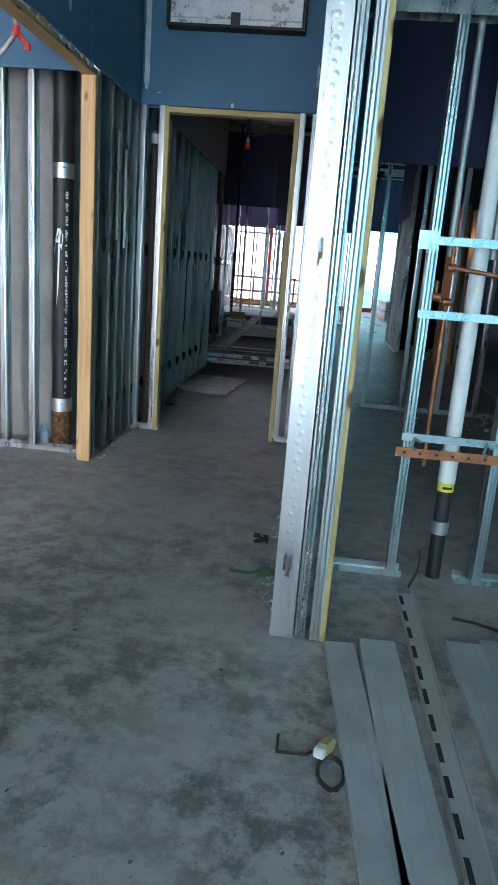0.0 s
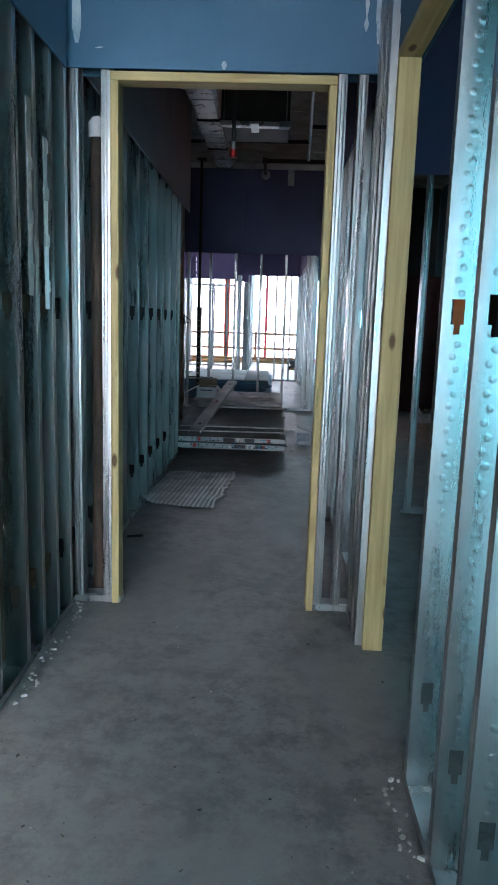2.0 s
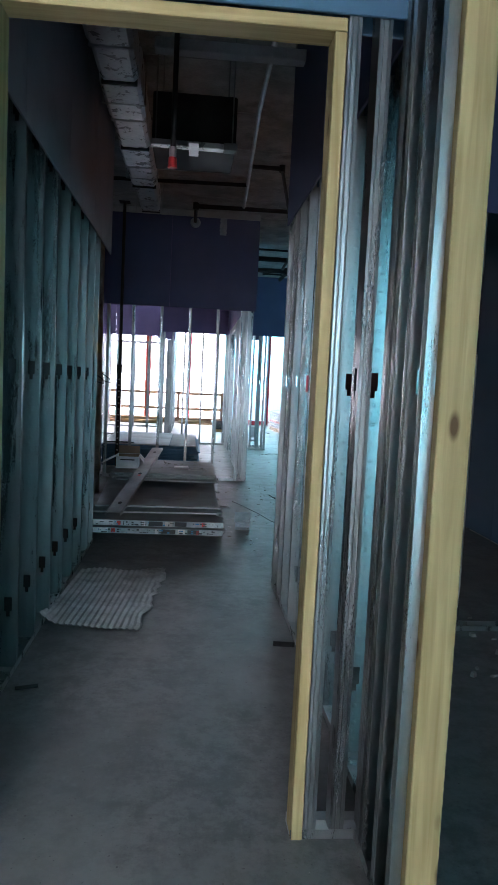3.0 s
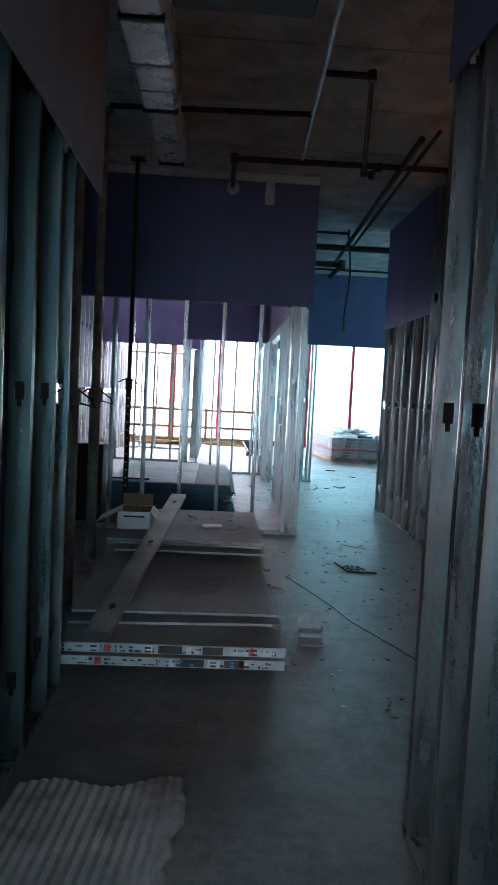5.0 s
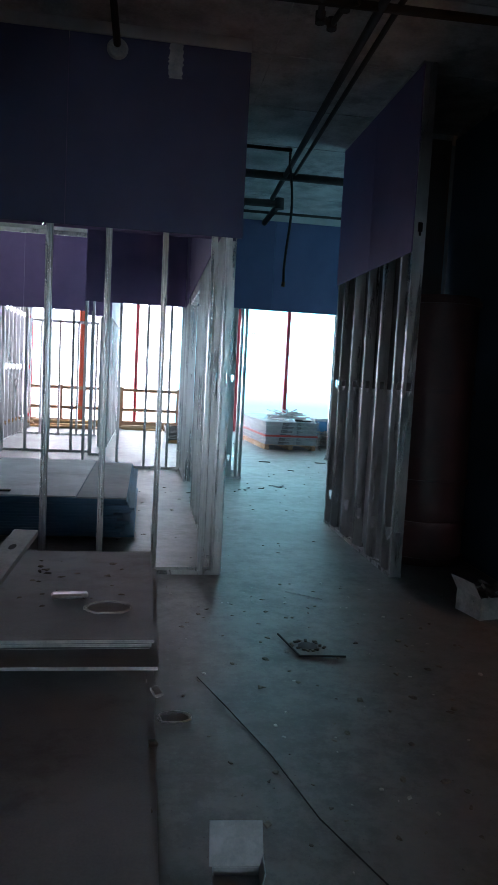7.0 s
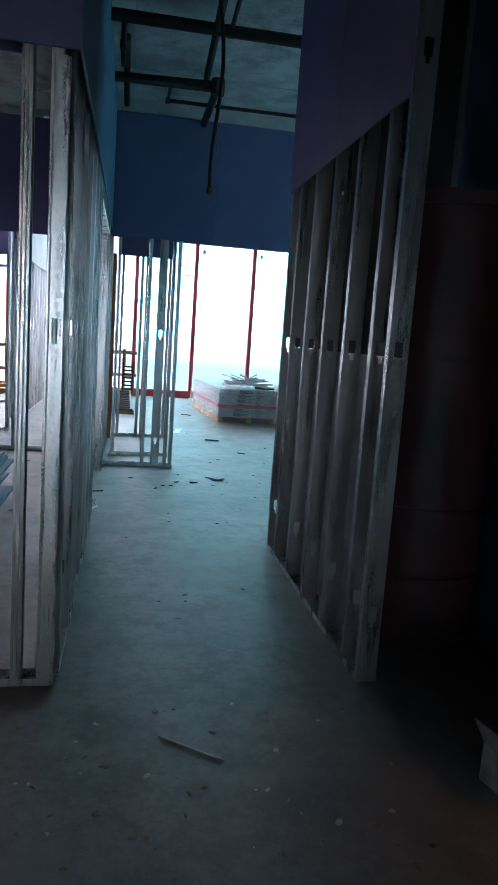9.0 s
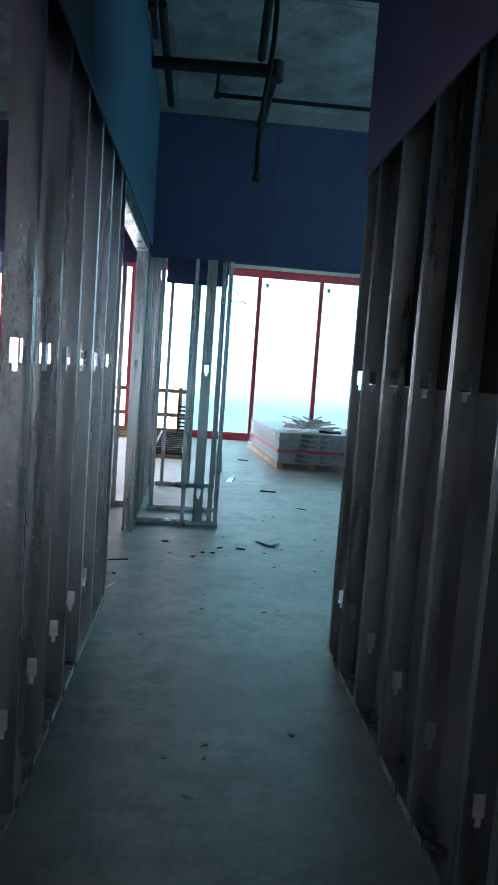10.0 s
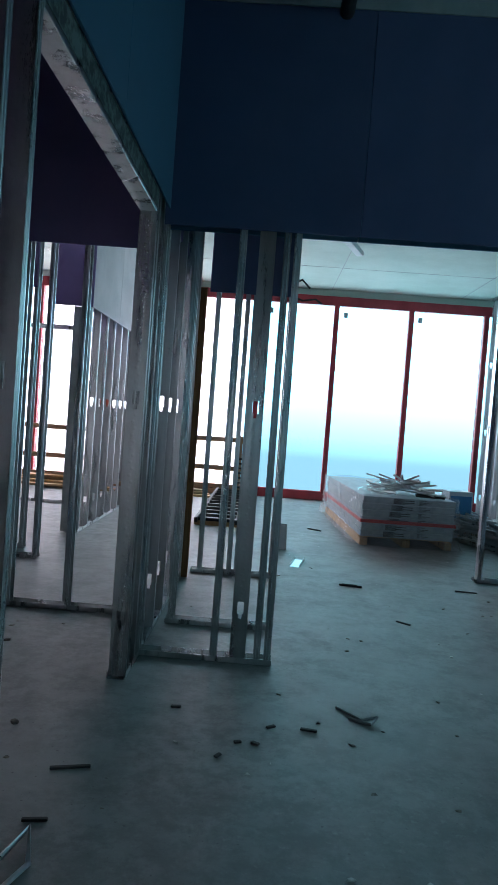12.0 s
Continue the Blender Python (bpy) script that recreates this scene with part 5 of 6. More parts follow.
c = [(0.86, 16.4, SLAB - 0.002)] + [(0.86 + 0.035 * math.sin(i * 0.55) + 0.004 * i, 16.4, 3.80 - 0.137 * i) for i in range(10)]
hc = thing("hanging_cable", "loose black cable hanging from the slab", "cable")
part("cable", Mesh().path(c, 0.014, 8), BLACK, hc, smooth=True)
part("end_cap", Mesh().tube(c[-1], (c[-1][0] - 0.004, 16.4, c[-1][2] - 0.05), 0.02, n=10), RUST, hc)


def slab_joints():
    """Raised fins left by the formwork under the slab."""
    q = Mesh()
    for y in range(-4, 20):
        q.box(XL, XR, y * 1.0 + 0.35, y * 1.0 + 0.358, SLAB - 0.006, SLAB)
    for x in (-4.5, -2.1, 0.3, 2.7, 5.1):
        q.box(x, x + 0.008, YB, 19.2, SLAB - 0.005, SLAB)
    thing("trim_slab_fins", "thin formwork fins on the slab underside", "ceiling", kind="structure", mesh=q, mat=DECK)
    q = Mesh()
    for y in (21.6, 24.0, 26.4):
        q.box(XL, XR, y, y + 0.01, SLAB - 0.004, SLAB)
    for x in (-3.0, -0.6, 1.8, 4.2):
        q.box(x, x + 0.01, 19.4, YF, SLAB - 0.004, SLAB)
    thing("trim_pale_fins", "board joints in the pale ceiling", "ceiling", kind="structure", mesh=q, mat=STEEL_DULL)


slab_joints()
for x, y, l in ((-2.30, 20.7, 0.5), (-1.95, 22.6, 0.5), (-1.20, 21.66, 0.28), (-3.6, 20.7, 0.9)):
    lamp = thing("strip_light", "lit white tube light under the slab of the back room", "light fixture", pose(x, y, 3.80, 0, 0, 62 if l == 0.5 else 0))
    part("housing", Mesh().soft_box(-l / 2, l / 2, -0.055, 0.055, 0.03, 0.148, 0.006), WHITE_CARD, lamp)
    part("tube", Mesh().tube((-l / 2 + 0.01, 0, 0.008), (l / 2 - 0.01, 0, 0.008), 0.019, n=12), TUBE_GLOW, lamp, "glowing white tube", smooth=True)
column = thing("red_column", "red-oxide steel column at the window line", "column", pose(-2.28, 28.16, 0), kind="structure")
part("flange", Mesh().soft_box(-0.09, 0.09, -0.075, -0.062, 0, SLAB - 0.002, 0.003), ORANGE_STEEL, column)
part("flange", Mesh().soft_box(-0.09, 0.09, 0.062, 0.075, 0, SLAB - 0.002, 0.003), ORANGE_STEEL, column)
part("web", Mesh().box(-0.005, 0.005, -0.062, 0.062, 0, SLAB - 0.002), ORANGE_STEEL, column)
ceiling_strip(1.75, 24.6, 3.82, 0.9, 70)


# ---- on and beside the board stack ----
def carton(name, label, m, w, d, h, mat, flaps, slot=True):
    b = thing(name, label, "box", m)
    t = 0.004
    part("bottom", Mesh().box(-w / 2, w / 2, 0, d, 0, t), mat, b)
    part("front", Mesh().box(-w / 2, w / 2, 0, t, t, h), mat, b)
    part("back", Mesh().box(-w / 2, w / 2, d - t, d, t, h), mat, b)
    part("side", Mesh().box(-w / 2, -w / 2 + t, t, d - t, t, h), mat, b)
    part("side", Mesh().box(w / 2 - t, w / 2, t, d - t, t, h), mat, b)
    if slot:
        part("label_bar", Mesh().box(-w * 0.32, w * 0.32, -0.002, -0.0004, h * 0.68, h * 0.78), INK, b, "dark printed bar")
    for side, ang, l in flaps:
        q = Mesh().box(0, l, 0.006, d - 0.006, 0, 0.004)
        mm = pose(side * w / 2, 0, h, 0, (-ang if side > 0 else ang - 180), 0)
        part("flap", q, mat, b, m=mm)
    return b


wc = carton("white_carton", "open white carton with a dark printed bar on the stack", pose(-1.535, 12.24, 0.390, 0, 0, 1), 0.27, 0.36, 0.145, WHITE_CARD, [(1, -48, 0.17), (-1, -28, 0.20)])
part("back_flap", Mesh().soft_box(-0.13, 0.13, 0, 0.10, 0.0, 0.004, 0.001), BROWN_CARD, wc, "brown inner side of the back flap", m=pose(0, 0.352, 0.146, 78, 0, 0))
part("inner_liner", Mesh().box(-0.128, 0.128, 0.352, 0.3535, 0.006, 0.142), BROWN_CARD, wc)
sc = carton("small_carton", "small flattened carton lying open beside the stack", pose(-0.215, 10.86, 0.0, 0, 0, -4), 0.15, 0.09, 0.032, TAPE_END, [(1, 80, 0.04)], slot=False)
part("front_flap", Mesh().soft_box(-0.08, 0.075, -0.15, -0.004, 0.001, 0.006, 0.001), TAPE_END, sc, "flat pale flap")
part("back_flap", Mesh().soft_box(-0.085, 0.085, 0, 0.13, 0.0, 0.005, 0.001), TAPE_END, sc, "grey-green flap", m=pose(0, 0.088, 0.032, 42, 0, 0))


def wire_coil(name, label, x, y, z, r, n, mat, seed, wr=0.004):
    rng = random.Random(seed)
    pts = [(x + r * (1 + 0.12 * rng.uniform(-1, 1)) * math.cos(a), y + 0.8 * r * (1 + 0.1 * rng.uniform(-1, 1)) * math.sin(a), z + wr + 0.006 * rng.random())
           for a in [k * 0.42 for k in range(n)]]
    thing(name, label, "wire", mesh=Mesh().path(pts, wr, 6), mat=mat, smooth=True)


wire_coil("wire_coil", "loose coil of grey wire on the boards", -0.68, 12.28, 0.390, 0.11, 40, STEEL_DULL, 3)
thing("foil_wrapper", "crumpled silver wrapper on the board stack", "litter", pose(-0.88, 12.45, 0.402, 0, 0, 8),
      mesh=Mesh().soft_box(-0.09, 0.09, -0.03, 0.03, -0.014, 0.012, 0.01), mat=CHROME)
wire_coil("plastic_loop", "clear plastic strapping loop on the floor", -0.36, 11.95, 0.0, 0.07, 34, CHROME, 9)
run_of_pipe("thin black cord trailing across the hall floor", [(-0.23, 12.36, 0.008), (-0.12, 12.05, 0.006), (0.02, 11.62, 0.006), (0.12, 11.2, 0.006), (0.32, 10.7, 0.006), (0.5, 10.2, 0.006)], 0.0028, BLACK, "extension_cord", False)


def debris(name, label, category, x0, x1, y0, y1, n, mat, seed, size=(0.01, 0.04), flat=0.25):
    """A scatter of small broken bits."""
    rng = random.Random(seed)
    q = Mesh()
    for _ in range(n):
        x, y, s = rng.uniform(x0, x1), rng.uniform(y0, y1), rng.uniform(*size)
        k = rng.randint(3, 6)
        a0 = rng.uniform(0, 6)
        st = rng.uniform(0.35, 1.0)
        ring = []
        th = rng.uniform(0, 3.14)
        for i in range(k):
            a = a0 + 6.283 * i / k
            rr = s * rng.uniform(0.5, 1.0)
            u, v = rr * math.cos(a), rr * st * math.sin(a)
            ring.append((x + u * math.cos(th) - v * math.sin(th), y + u * math.sin(th) + v * math.cos(th)))
        h = s * flat * rng.uniform(0.4, 1.2)
        vs = [(px, py, 0.0) for px, py in ring] + [(x + (px - x) * 0.8, y + (py - y) * 0.8, h) for px, py in ring]
        q.add(vs, [(i, (i + 1) % k, k + (i + 1) % k, k + i) for i in range(k)] + [tuple(range(k, 2 * k))])
    return thing(name, label, category, kind="stuff", mesh=q, mat=mat)


debris("debris", "dark crumbs and scraps on the hall floor", "debris", -0.4, 1.4, 9.5, 14.0, 170, DEBRIS, 1, (0.006, 0.030))
debris("debris", "pale gypsum crumbs on the hall floor", "debris", -0.4, 1.4, 9.5, 14.0, 80, DEBRIS_PALE, 2, (0.006, 0.026))
debris("debris", "dark scraps on the passage and window room floor", "debris", 0.2, 3.2, 14.5, 24.0, 70, DEBRIS, 3, (0.006, 0.026))
debris("debris", "pale scraps on the window room floor", "debris", 0.2, 3.2, 17.0, 27.5, 50, DEBRIS_PALE, 4, (0.008, 0.03))
debris("debris", "dust and crumbs on the entry floor", "debris", -1.6, 0.0, 0.6, 5.8, 50, DEBRIS, 5, (0.004, 0.014))
debris("debris", "pale crumbs on the entry floor", "debris", -1.6, 0.0, 0.6, 5.8, 40, DEBRIS_PALE, 6, (0.004, 0.013))
debris("debris", "crumbs along the entry wall track", "debris", -1.62, -1.54, 4.9, 5.9, 40, DEBRIS_PALE, 7, (0.005, 0.018), 0.6)
debris("debris", "crumbs along the right entry track", "debris", -0.24, -0.17, 2.8, 4.6, 60, DEBRIS_PALE, 8, (0.005, 0.02), 0.6)
debris("debris", "broken gypsum in the side room", "debris", 0.6, 2.0, 7.2, 8.4, 60, DEBRIS_PALE, 9, (0.01, 0.05), 0.6)
debris("debris", "litter on the back room floor", "debris", -1.6, 0.0, 14.4, 20.0, 40, DEBRIS, 11, (0.01, 0.035))


def chips_on(zf, x0, x1, y0, y1, n, seed, label):
    d = debris("board_chips", label, "debris", x0, x1, y0, y1, n, DEBRIS, seed, (0.008, 0.035), 0.2)
    d.location.z = zf


chips_on(0.388, -1.15, -0.52, 12.15, 13.2, 22, 21, "dark chips scattered on the upper boards")
chips_on(0.232, -1.2, -0.55, 10.7, 11.6, 6, 22, "dark chips on the middle boards")


def scrap(name, label, pts, r, mat):
    thing(name, label, "litter", mesh=Mesh().path(pts, r, 6), mat=mat)


rng = random.Random(77)
scrap("strap_scrap", "twisted black strapping scrap on the entry floor", [(-0.28 + 0.05 * rng.uniform(-1, 1), 3.66 + 0.06 * rng.uniform(-1, 1), 0.008 + 0.025 * rng.random()) for _ in range(14)], 0.006, BLACK)
scrap("green_scrap", "dark green plastic scrap on the entry floor", [(-0.40, 3.26, 0.006), (-0.30, 3.24, 0.012), (-0.22, 3.30, 0.02), (-0.18, 3.26, 0.01), (-0.27, 3.22, 0.006)], 0.008, GREEN_PAINT)
scrap("thin_stick", "thin pale stick lying in the passage", [(0.51, 13.78, 0.004), (0.74, 13.61, 0.004)], 0.0032, DEBRIS_PALE)
scrap("bent_wire", "bent strip of metal on the passage floor", [(1.25, 18.72, 0.006), (1.36, 18.58, 0.008), (1.44, 18.60, 0.02), (1.40, 18.54, 0.01), (1.30, 18.60, 0.006)], 0.007, STEEL_DULL)
scrap("dark_strip", "dark strip on the window room floor", [(1.55, 21.48, 0.006), (1.75, 21.44, 0.006)], 0.011, BLACK)
scrap("dark_strip", "dark strip by the pallet", [(1.45, 24.66, 0.006), (1.62, 24.55, 0.006)], 0.012, BLACK)
scrap("metal_strip", "bright bent strip beside the passage wall", [(0.02, 16.95, 0.006), (0.14, 17.3, 0.008), (0.10, 17.42, 0.05), (0.05, 17.3, 0.02)], 0.010, CHROME)
scrap("dark_scrap", "dark offcut on the corridor floor", [(-1.58, 7.02, 0.006), (-1.48, 7.05, 0.008)], 0.010, BLACK)
scrap("dark_scrap", "dark offcut beside the corridor track", [(-0.28, 7.62, 0.012), (-0.16, 7.60, 0.014)], 0.016, BLACK)
scrap("rebar_hook", "bent black rod standing by the plumbing wall", [(0.46, 3.30, 0.0), (0.50, 3.33, 0.08), (0.51, 3.36, 0.14), (0.50, 3.36, 0.17)], 0.006, BLACK)
scrap("twig_scrap", "dark twig-like offcut in the side room", [(0.62, 3.02, 0.008), (0.72, 2.99, 0.01), (0.80, 2.95, 0.008)], 0.007, BLACK)

for x, y, a, l in ((0.10, 17.91, 15, 0.16), (0.91, 18.43, 35, 0.05), (1.09, 18.43, -10, 0.08), (0.68, 18.11, 60, 0.04), (0.08, 17.54, 10, 0.09), (0.76, 18.25, 20, 0.035),
                   (0.84, 18.25, -30, 0.04), (0.44, 18.57, 5, 0.05), (1.92, 20.39, -40, 0.12), (1.65, 21.51, -8, 0.14), (2.73, 21.59, -5, 0.2)):
    thing("dark_scrap", "thin dark offcut on the slab of the passage", "litter", pose(x, y, 0, 0, 0, a), mesh=Mesh().soft_box(-l / 2, l / 2, -0.010, 0.010, 0.0, 0.010, 0.003), mat=BLACK, group="offcuts on the passage floor")
hole = thing("floor_hole", "rough-edged core hole in the slab with rubble", "hole", pose(0.44, 12.77, 0.0))
# Black disc on the uncut slab paints the dark of the hole.
part("pit", Mesh().tube((0, 0, 0.001), (0, 0, 0.004), 0.055, n=18), BLACK, hole)
rng = random.Random(8)
for i in range(14):
    a = i * 0.45
    part("rubble", Mesh().soft_box(-0.012, 0.016, -0.008, 0.01, 0.0, 0.010, 0.003), DEBRIS, hole, m=pose(0.085 * math.cos(a) + rng.uniform(-.02, .02), 0.075 * math.sin(a), 0, rng.uniform(-8, 8), rng.uniform(-8, 8), rng.uniform(0, 360)))
scrap("bent_bar", "bent rod lying around the core hole", [(0.30, 12.95, 0.006), (0.36, 12.62, 0.006), (0.62, 12.60, 0.008)], 0.006, BLACK)

# dark drum and box at the side of the hall
drum = thing("storage_drum", "tall dark ribbed tank in the dark corner, tinted red for lamp light", "tank", pose(1.95, 14.85, 0))
part("shell", Mesh().tube((0, 0, 0), (0, 0, 2.3), 0.36, n=40), DRUM, drum, smooth=True)
for z in (0.05, 0.36, 0.72, 1.5, 2.25):
    part("rib", Mesh().tube((0, 0, z - 0.02), (0, 0, z + 0.02), 0.38, n=40), DRUM, drum, smooth=True)
cb = carton("scrap_carton", "battered carton full of scraps by the dark corner", pose(1.86, 13.22, 0, 0, 0, 12), 0.30, 0.26, 0.15, CARDBOARD, [(-1, 60, 0.12), (1, 20, 0.12)], slot=False)
q = Mesh()
rng = random.Random(31)
for i in range(9):
    q.soft_box(-0.06, 0.06, -0.03, 0.03, -0.012, 0.012, 0.006, pose(rng.uniform(-.09, .09), rng.uniform(0.06, .2), 0.10 + 0.012 * i, rng.uniform(-40, 40), rng.uniform(-40, 40), rng.uniform(0, 180)))
part("scraps", q, DEBRIS, cb)


# ---- hall left: low dark panels, tub ----
for i, (x0, x1) in enumerate(((-3.4, -2.80), (-2.78, -2.17))):
    thing("stacked_panel", "dark sheet standing on edge behind the studs", "panel", pose(0, 14.46 + 0.03 * i, 0.0, -3, 0, 0), mesh=Mesh().soft_box(x0, x1, 0, 0.35, 0.02, 0.90, 0.004), mat=DARK_BOARD, group="dark panels behind the studs")
tub = thing("storage_tub", "cloudy plastic storage tub with blue lid on the dark panels", "tub", pose(-2.98, 14.70, 0.915))
part("body", Mesh().soft_box(-0.21, 0.21, -0.15, 0.15, 0.04, 0.34, 0.015), TUB, tub)
part("base_band", Mesh().soft_box(-0.205, 0.205, -0.145, 0.145, 0.0, 0.04, 0.01), BLUE_PLASTIC, tub)
part("lid", Mesh().soft_box(-0.22, 0.22, -0.16, 0.16, 0.342, 0.39, 0.012), BLUE_PLASTIC, tub, "bright blue lid")


def second_stack():
    s = thing("drywall_stack", "low stack of blue-edged gypsum boards behind the studs", "building board", pose(-1.42, 15.12, 0))
    for y in (0.3, 1.2, 2.2):
        part("spacer", Mesh().soft_box(-0.7, 0.7, y - 0.05, y + 0.05, 0.0, 0.06, 0.003), BOARD_CORE, s)
    rng = random.Random(12)
    for k in range(14):
        dx = rng.uniform(-0.02, 0.02)
        part("board", Mesh().soft_box(-0.78 + dx, 0.72 + dx + (0.10, -0.03, 0.02, -0.06, 0.0, 0.05, -0.04, 0.01, -0.07, 0.08, 0.10, 0.03, 0.05, 0.02)[k], rng.uniform(0, 0.02), 2.55, 0.06 + 0.0245 * k, 0.0835 + 0.0245 * k, 0.003), BOARD_CYAN_LIT, s)
    part("top_board", Mesh().soft_box(-0.80, 0.30, 0.03, 2.55, 0.404, 0.418, 0.002), WHITE_CARD, s, "pale facing board on top")
    part("top_board", Mesh().soft_box(0.31, 0.74, 0.0, 2.4, 0.404, 0.418, 0.002), BOARD_FACE, s, "brownish offcut on top")
    part("batten", Mesh().soft_box(-0.75, -0.28, 0.16, 0.21, 0.419, 0.435, 0.003), BLACK, s, "dark batten")


second_stack()


# ---- window room ----
def wrapped_pallet():
    p = thing("wrapped_pallet", "shrink-wrapped pallet of boxed ceiling panels with a red strap", "pallet", pose(2.03, 23.72, 0, 0, 0, 3.5))
    for x in (0.05, 0.58, 1.10):
        part("runner", Mesh().soft_box(x - 0.05, x + 0.05, 0.02, 2.9, 0.0, 0.09, 0.004), PINE, p)
    for i in range(4):
        part("deck_board", Mesh().soft_box(0.0, 1.16, 0.1 + 0.85 * i, 0.24 + 0.85 * i, 0.09, 0.11, 0.003), PINE, p)
    for k in range(6):
        part("panel_box", Mesh().soft_box(0.01 * (k % 2), 1.15 + 0.008 * (k % 3), 0.01 * (k % 3), 2.9, 0.112 + 0.083 * k, 0.192 + 0.083 * k, 0.004), TAPE_END, p)
        q = Mesh().use(INK)
        for j in range(5):
            q.box(0.28 + 0.02 * k, 0.30 + 0.02 * k + 0.12 * (1 + j % 2), -0.006, -0.0025, 0.122 + 0.083 * k + 0.013 * j, 0.131 + 0.083 * k + 0.013 * j)
            q.box(0.70, 0.74 + 0.05 * (j % 3), -0.006, -0.0025, 0.122 + 0.083 * k + 0.013 * j, 0.128 + 0.083 * k + 0.013 * j)
        tagged(part("print", q.data("print"), None, p), kind="stuff")
    part("strap", Mesh().box(-0.014, 1.176, -0.016, 2.92, 0.285, 0.325), RED, p, "red plastic strap")
    # loose film, sagging and flared at the foot
    q = Mesh()
    ring = [(-0.02, 0.0), (0.3, -0.03), (0.6, -0.02), (0.9, -0.035), (1.18, -0.02), (1.20, 0.8), (1.19, 1.9), (1.18, 2.93), (0.5, 2.95), (-0.02, 2.93), (-0.03, 1.9), (-0.035, 0.9)]
    lv = 8
    rng = random.Random(4)
    vs = []
    dens = []
    for (x0, y0), (x1, y1) in zip(ring, ring[1:] + ring[:1]):
        m = max(3, int(math.hypot(x1 - x0, y1 - y0) / 0.08))
        dens += [(x0 + (x1 - x0) * i / m, y0 + (y1 - y0) * i / m) for i in range(m)]
    n = len(dens)
    for k in range(lv + 1):
        f = k / lv
        for i, (x, y) in enumerate(dens):
            out = 0.022 + 0.014 * math.sin(i * 1.7 + k) + 0.012 * rng.uniform(-1, 1) + 0.11 * max(0, 0.35 - f) * (0.5 + abs(math.sin(i * 0.37)))
            d = Vector((x - 0.58, y - 1.45))
            e = Vector((max(-1, min(1, d.x / 0.55)) ** 5, max(-1, min(1, d.y / 1.4)) ** 5))
            vs.append((x + e.x * out, y + e.y * out, 0.015 + f * 0.61 + 0.012 * math.sin(i * 0.9) * (k == lv)))
    fs = [(k * n + i, k * n + (i + 1) % n, (k + 1) * n + (i + 1) % n, (k + 1) * n + i) for k in range(lv) for i in range(n)]
    q.add(vs, fs)
    part("plastic_film", q, WRAP, p, "clear sagging plastic film", smooth=True)
    return p


wrapped_pallet()


def scrap_heap(name, label, x, y, z, n, l, w, mat, seed, spread, ang, h=0.012, rise=0.006):
    s = thing(name, label, "scrap pile", pose(x, y, z))
    rng = random.Random(seed)
    for i in range(n):
        ll = l * rng.uniform(0.6, 1.0)
        q = Mesh()
        q.box(-w, w, -ll / 2, ll / 2, 0, 0.002).box(-w, -w + 0.002, -ll / 2, ll / 2, 0, h).box(w - 0.002, w, -ll / 2, ll / 2, 0, h)
        part("strip", q, mat, s, m=pose(rng.uniform(-spread, spread), rng.uniform(-spread, spread), 0.012 + rise * i, rng.uniform(-4, 4), rng.uniform(-14, 14), ang + rng.uniform(-22, 22)))


def trim_heap():
    """White corner beads and trims thrown in a mound, with loose film over them."""
    s = thing("angle_scraps", "mound of white metal trims and loose film on the wrapped pallet", "scrap pile", pose(2.55, 24.25, 0.622))
    rng = random.Random(15)
    for i in range(26):
        l = rng.uniform(0.35, 0.95)
        q = Mesh().box(0, 0.024, -l / 2, l / 2, 0, 0.002).box(0, 0.002, -l / 2, l / 2, 0.002, 0.024)
        x, y = rng.gauss(0, 0.13), rng.gauss(0, 0.16)
        z = 0.04 + 0.15 * math.exp(-(x * x + y * y) / 0.05) * rng.uniform(0.3, 1.0)
        tilt = math.degrees(math.atan2(2 * max(0.01, z - 0.01), l)) * rng.choice((-0.8, 0.8))
        part("trim", q, WHITE_CARD, s, m=pose(x, y, z, tilt, rng.uniform(-60, 60), rng.choice((35, 50, 70, -40, -65, 10)) + rng.uniform(-12, 12)))
    q = Mesh()
    n, rings = 28, 7
    vs = []
    for k in range(rings + 1):
        f = k / rings
        for i in range(n):
            a = 6.2832 * i / n
            r = f * (0.40 + 0.07 * math.sin(3 * a) + 0.03 * rng.uniform(-1, 1))
            z = 0.004 + 0.16 * (1 - f * f) ** 1.2 + 0.022 * rng.uniform(-1, 1) * (1 - f) + 0.012 * abs(math.sin(5 * a)) * (f > 0.6)
            vs.append((-0.12 + 0.95 * r * math.cos(a), -0.05 + 0.8 * r * math.sin(a), max(0.003, z)))
    q.add(vs, [(k * n + i, k * n + (i + 1) % n, (k + 1) * n + (i + 1) % n, (k + 1) * n + i) for k in range(rings) for i in range(n)])
    part("film", q, WRAP, s, "crumpled clear film")


trim_heap()
thing("black_case", "black tool case on the wrapped pallet", "tool case", pose(2.92, 23.95, 0.62, 0, 0, -8), mesh=Mesh().soft_box(-0.20, 0.16, -0.05, 0.05, 0.0, 0.05, 0.008), mat=BLACK)
scrap_heap("stud_pile", "pile of galvanised studs and tracks beside the pallet", 3.75, 24.2, 0.0, 22, 2.0, 0.045, STEEL, 7, 0.16, 24, 0.03, 0.017)
blue_box = thing("blue_carton", "blue printed carton behind the stud pile", "box", pose(3.50, 24.9, 0.0, 0, 0, 8))
part("body", Mesh().soft_box(-0.17, 0.17, -0.14, 0.14, 0.0, 0.66, 0.004), TUB, blue_box)
part("panel", Mesh().box(-0.15, 0.15, -0.143, -0.1405, 0.30, 0.60), BLUE_PLASTIC, blue_box, "blue printed panel")
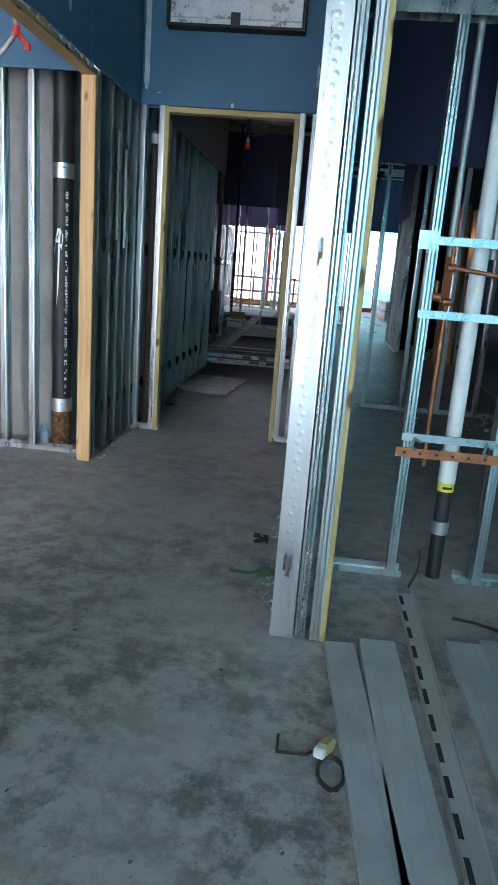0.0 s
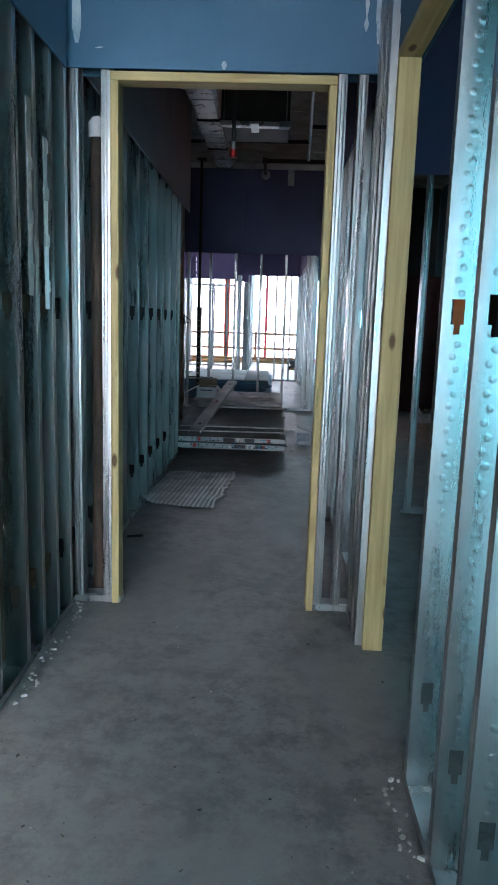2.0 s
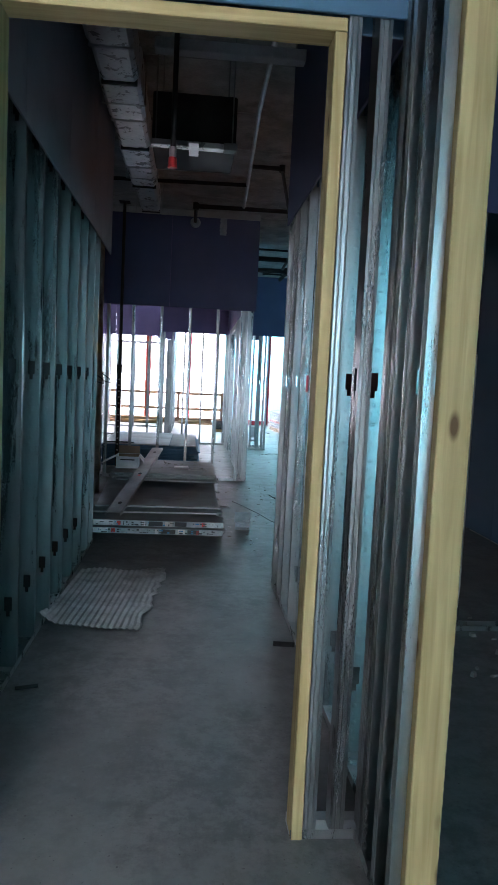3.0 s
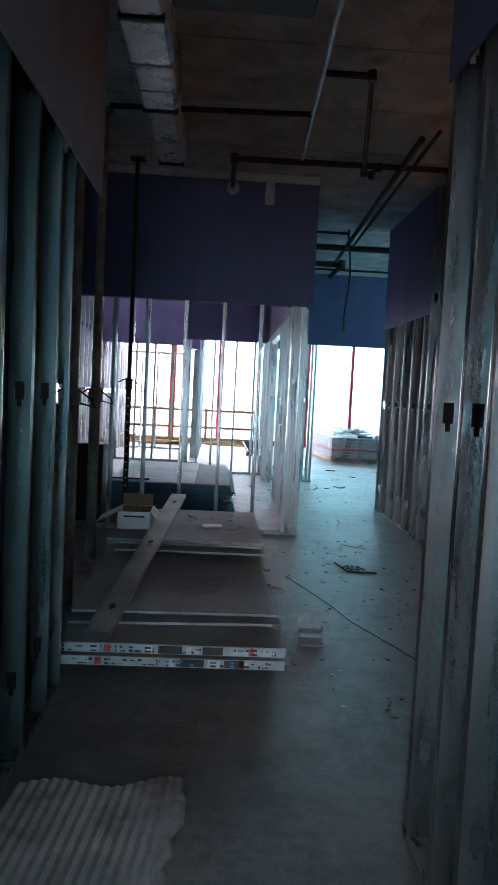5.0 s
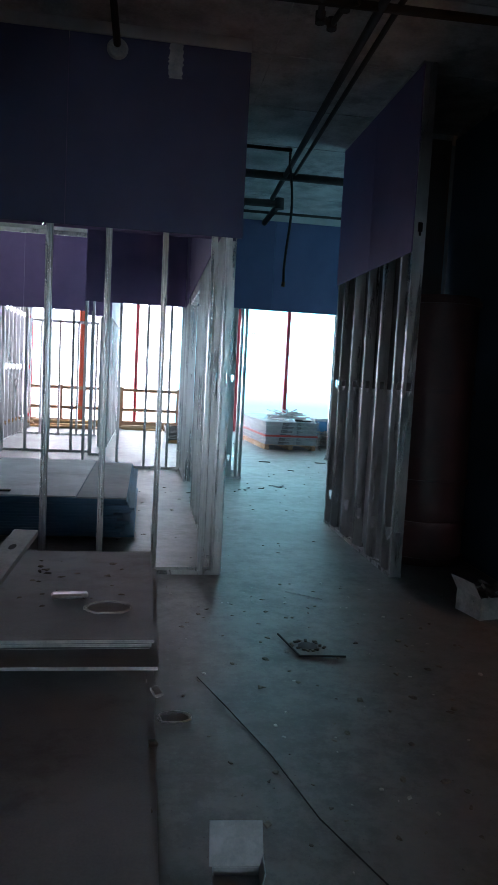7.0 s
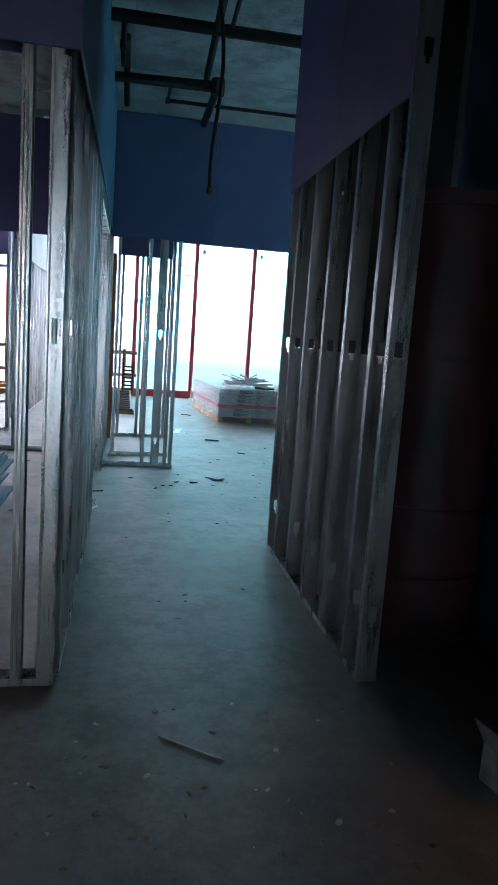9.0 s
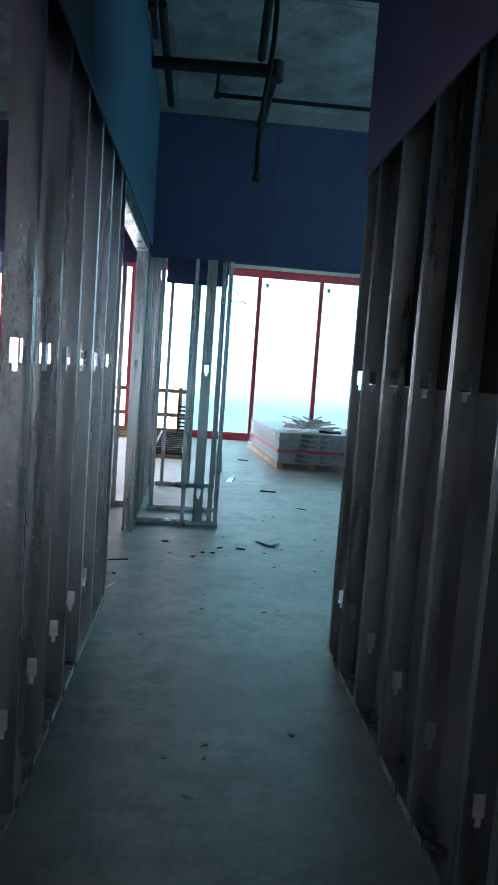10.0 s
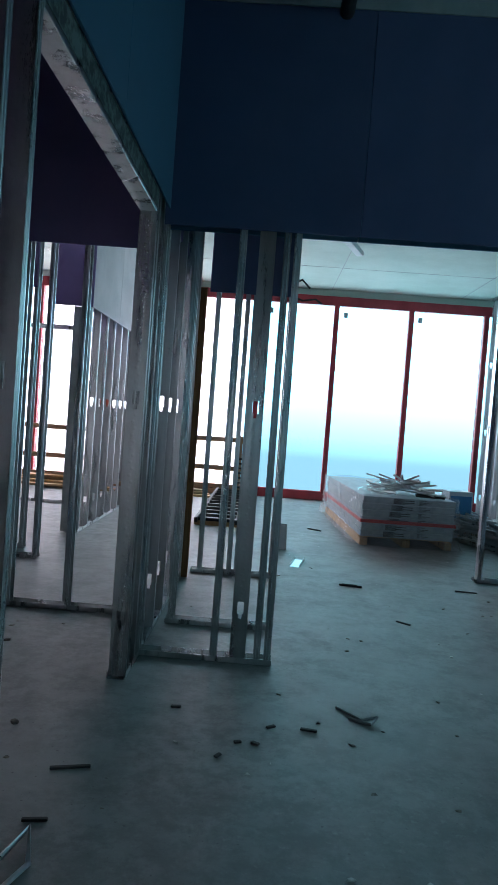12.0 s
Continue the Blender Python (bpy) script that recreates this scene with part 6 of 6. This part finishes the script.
wt = thing("white_tray", "white flat pack leaning by the jamb", "pack", pose(1.02, 23.0, 0.0, -20, 0, 6), mesh=Mesh().soft_box(-0.09, 0.09, 0, 0.03, 0.0, 0.30, 0.004), mat=WHITE_CARD)
lv = thing("spirit_level", "yellow spirit level hung on the stub wall stud", "level", pose(3.09, 22.03, 1.60, 0, -1.5, 0))
part("beam", Mesh().soft_box(-0.022, 0.022, -0.012, 0.012, 0.24, 0.90, 0.003), TAPE_YELLOW, lv)
part("end_grip", Mesh().soft_box(-0.018, 0.018, -0.011, 0.011, 0.0, 0.239, 0.003), BLACK, lv, "black grip")
ft = thing("flat_track", "short steel track on the floor by the jamb", "metal stud", pose(1.2, 22.3, 0, 0, 0, 80), mesh=Mesh().box(-0.2, 0.2, -0.05, 0.05, 0, 0.002).box(-0.2, 0.2, -0.05, -0.048, 0, 0.03).box(-0.2, 0.2, 0.048, 0.05, 0, 0.03), mat=STEEL)
scrap("jamb_wire", "loop of black wire hooked on the jamb", [(0.98, 19.40, 2.26), (0.93, 19.36, 2.30), (0.88, 19.36, 2.27), (0.88, 19.36, 2.20), (0.94, 19.38, 2.18), (1.02, 19.42, 2.20), (1.06, 19.44, 2.18)], 0.006, BLACK)


def ladder_rack():
    """Dark steel frame lying on blocks: two long rails with many cross bars, one end turned up."""
    s = thing("ladder_frame", "dark steel ladder frame lying by the window", "ladder", pose(-0.03, 24.0, 0))
    for x in (0.0, 0.52):
        part("rail", Mesh().soft_box(x - 0.02, x + 0.02, 0, 4.0, 0.08, 0.14, 0.004), SHORE_DARK, s)
    for i in range(11):
        part("rung", Mesh().soft_box(0.02, 0.50, 0.1 + 0.37 * i, 0.14 + 0.37 * i, 0.09, 0.13, 0.003), SHORE_DARK, s)
    for i in range(7):
        part("upright_bar", Mesh().soft_box(0.34, 0.56, 3.62, 3.65, 0.18 + 0.085 * i, 0.215 + 0.085 * i, 0.003), SHORE_DARK, s)
    for x in (0.34, 0.56):
        part("upright", Mesh().soft_box(x - 0.014, x + 0.014, 3.60, 3.63, 0.0, 0.82, 0.003), SHORE_DARK, s)
    for y in (0.3, 3.4):
        part("block", Mesh().soft_box(-0.05, 0.57, y, y + 0.09, 0.0, 0.08, 0.004), PINE, s)


ladder_rack()


def lumber_pile(x, y, n, seed, l=2.0):
    rng = random.Random(seed)
    s = thing("lumber_pile", "low pile of sawn planks and offcuts by the window", "lumber", pose(x, y, 0), group="lumber by the window")
    for i in range(n):
        q = Mesh().soft_box(-l / 2 * rng.uniform(0.5, 1), l / 2 * rng.uniform(0.6, 1), -0.06, 0.06, 0.0, 0.038, 0.003)
        part("plank", q, PINE if rng.random() < 0.5 else PLYWOOD, s, m=pose(rng.uniform(-.2, .2), rng.uniform(-.25, .25), 0.0005 + 0.04 * (i // 2), 0, 0, rng.uniform(-10, 10)))


lumber_pile(-2.5, 27.2, 10, 1)
lumber_pile(-4.4, 26.8, 12, 2)
lumber_pile(-0.7, 27.4, 5, 3, 1.4)
pl = thing("leaning_plank", "yellow plank leaning on the far studs", "plank", pose(-4.1, 24.6, 0.0, -9, 6, 0), mesh=Mesh().soft_box(-0.07, 0.07, -0.02, 0.02, 0.0, 1.7, 0.004), mat=PINE)


# ---- warm work lamp in the side room ----
wl = thing("work_lamp", "caged warm work lamp hung on a cord", "lamp", pose(2.62, 12.02, 0))
part("cord", Mesh().tube((0, 0, 2.3), (0, 0, SLAB - 0.002), 0.006, n=6), BLACK, wl)
part("socket", Mesh().tube((0, 0, 2.2), (0, 0, 2.3), 0.025, n=12), BLACK, wl)
part("bulb", Mesh().tube((0, 0, 2.10), (0, 0, 2.2), 0.045, 0.03, n=16), LAMP_GLOW, wl, "glowing warm bulb")
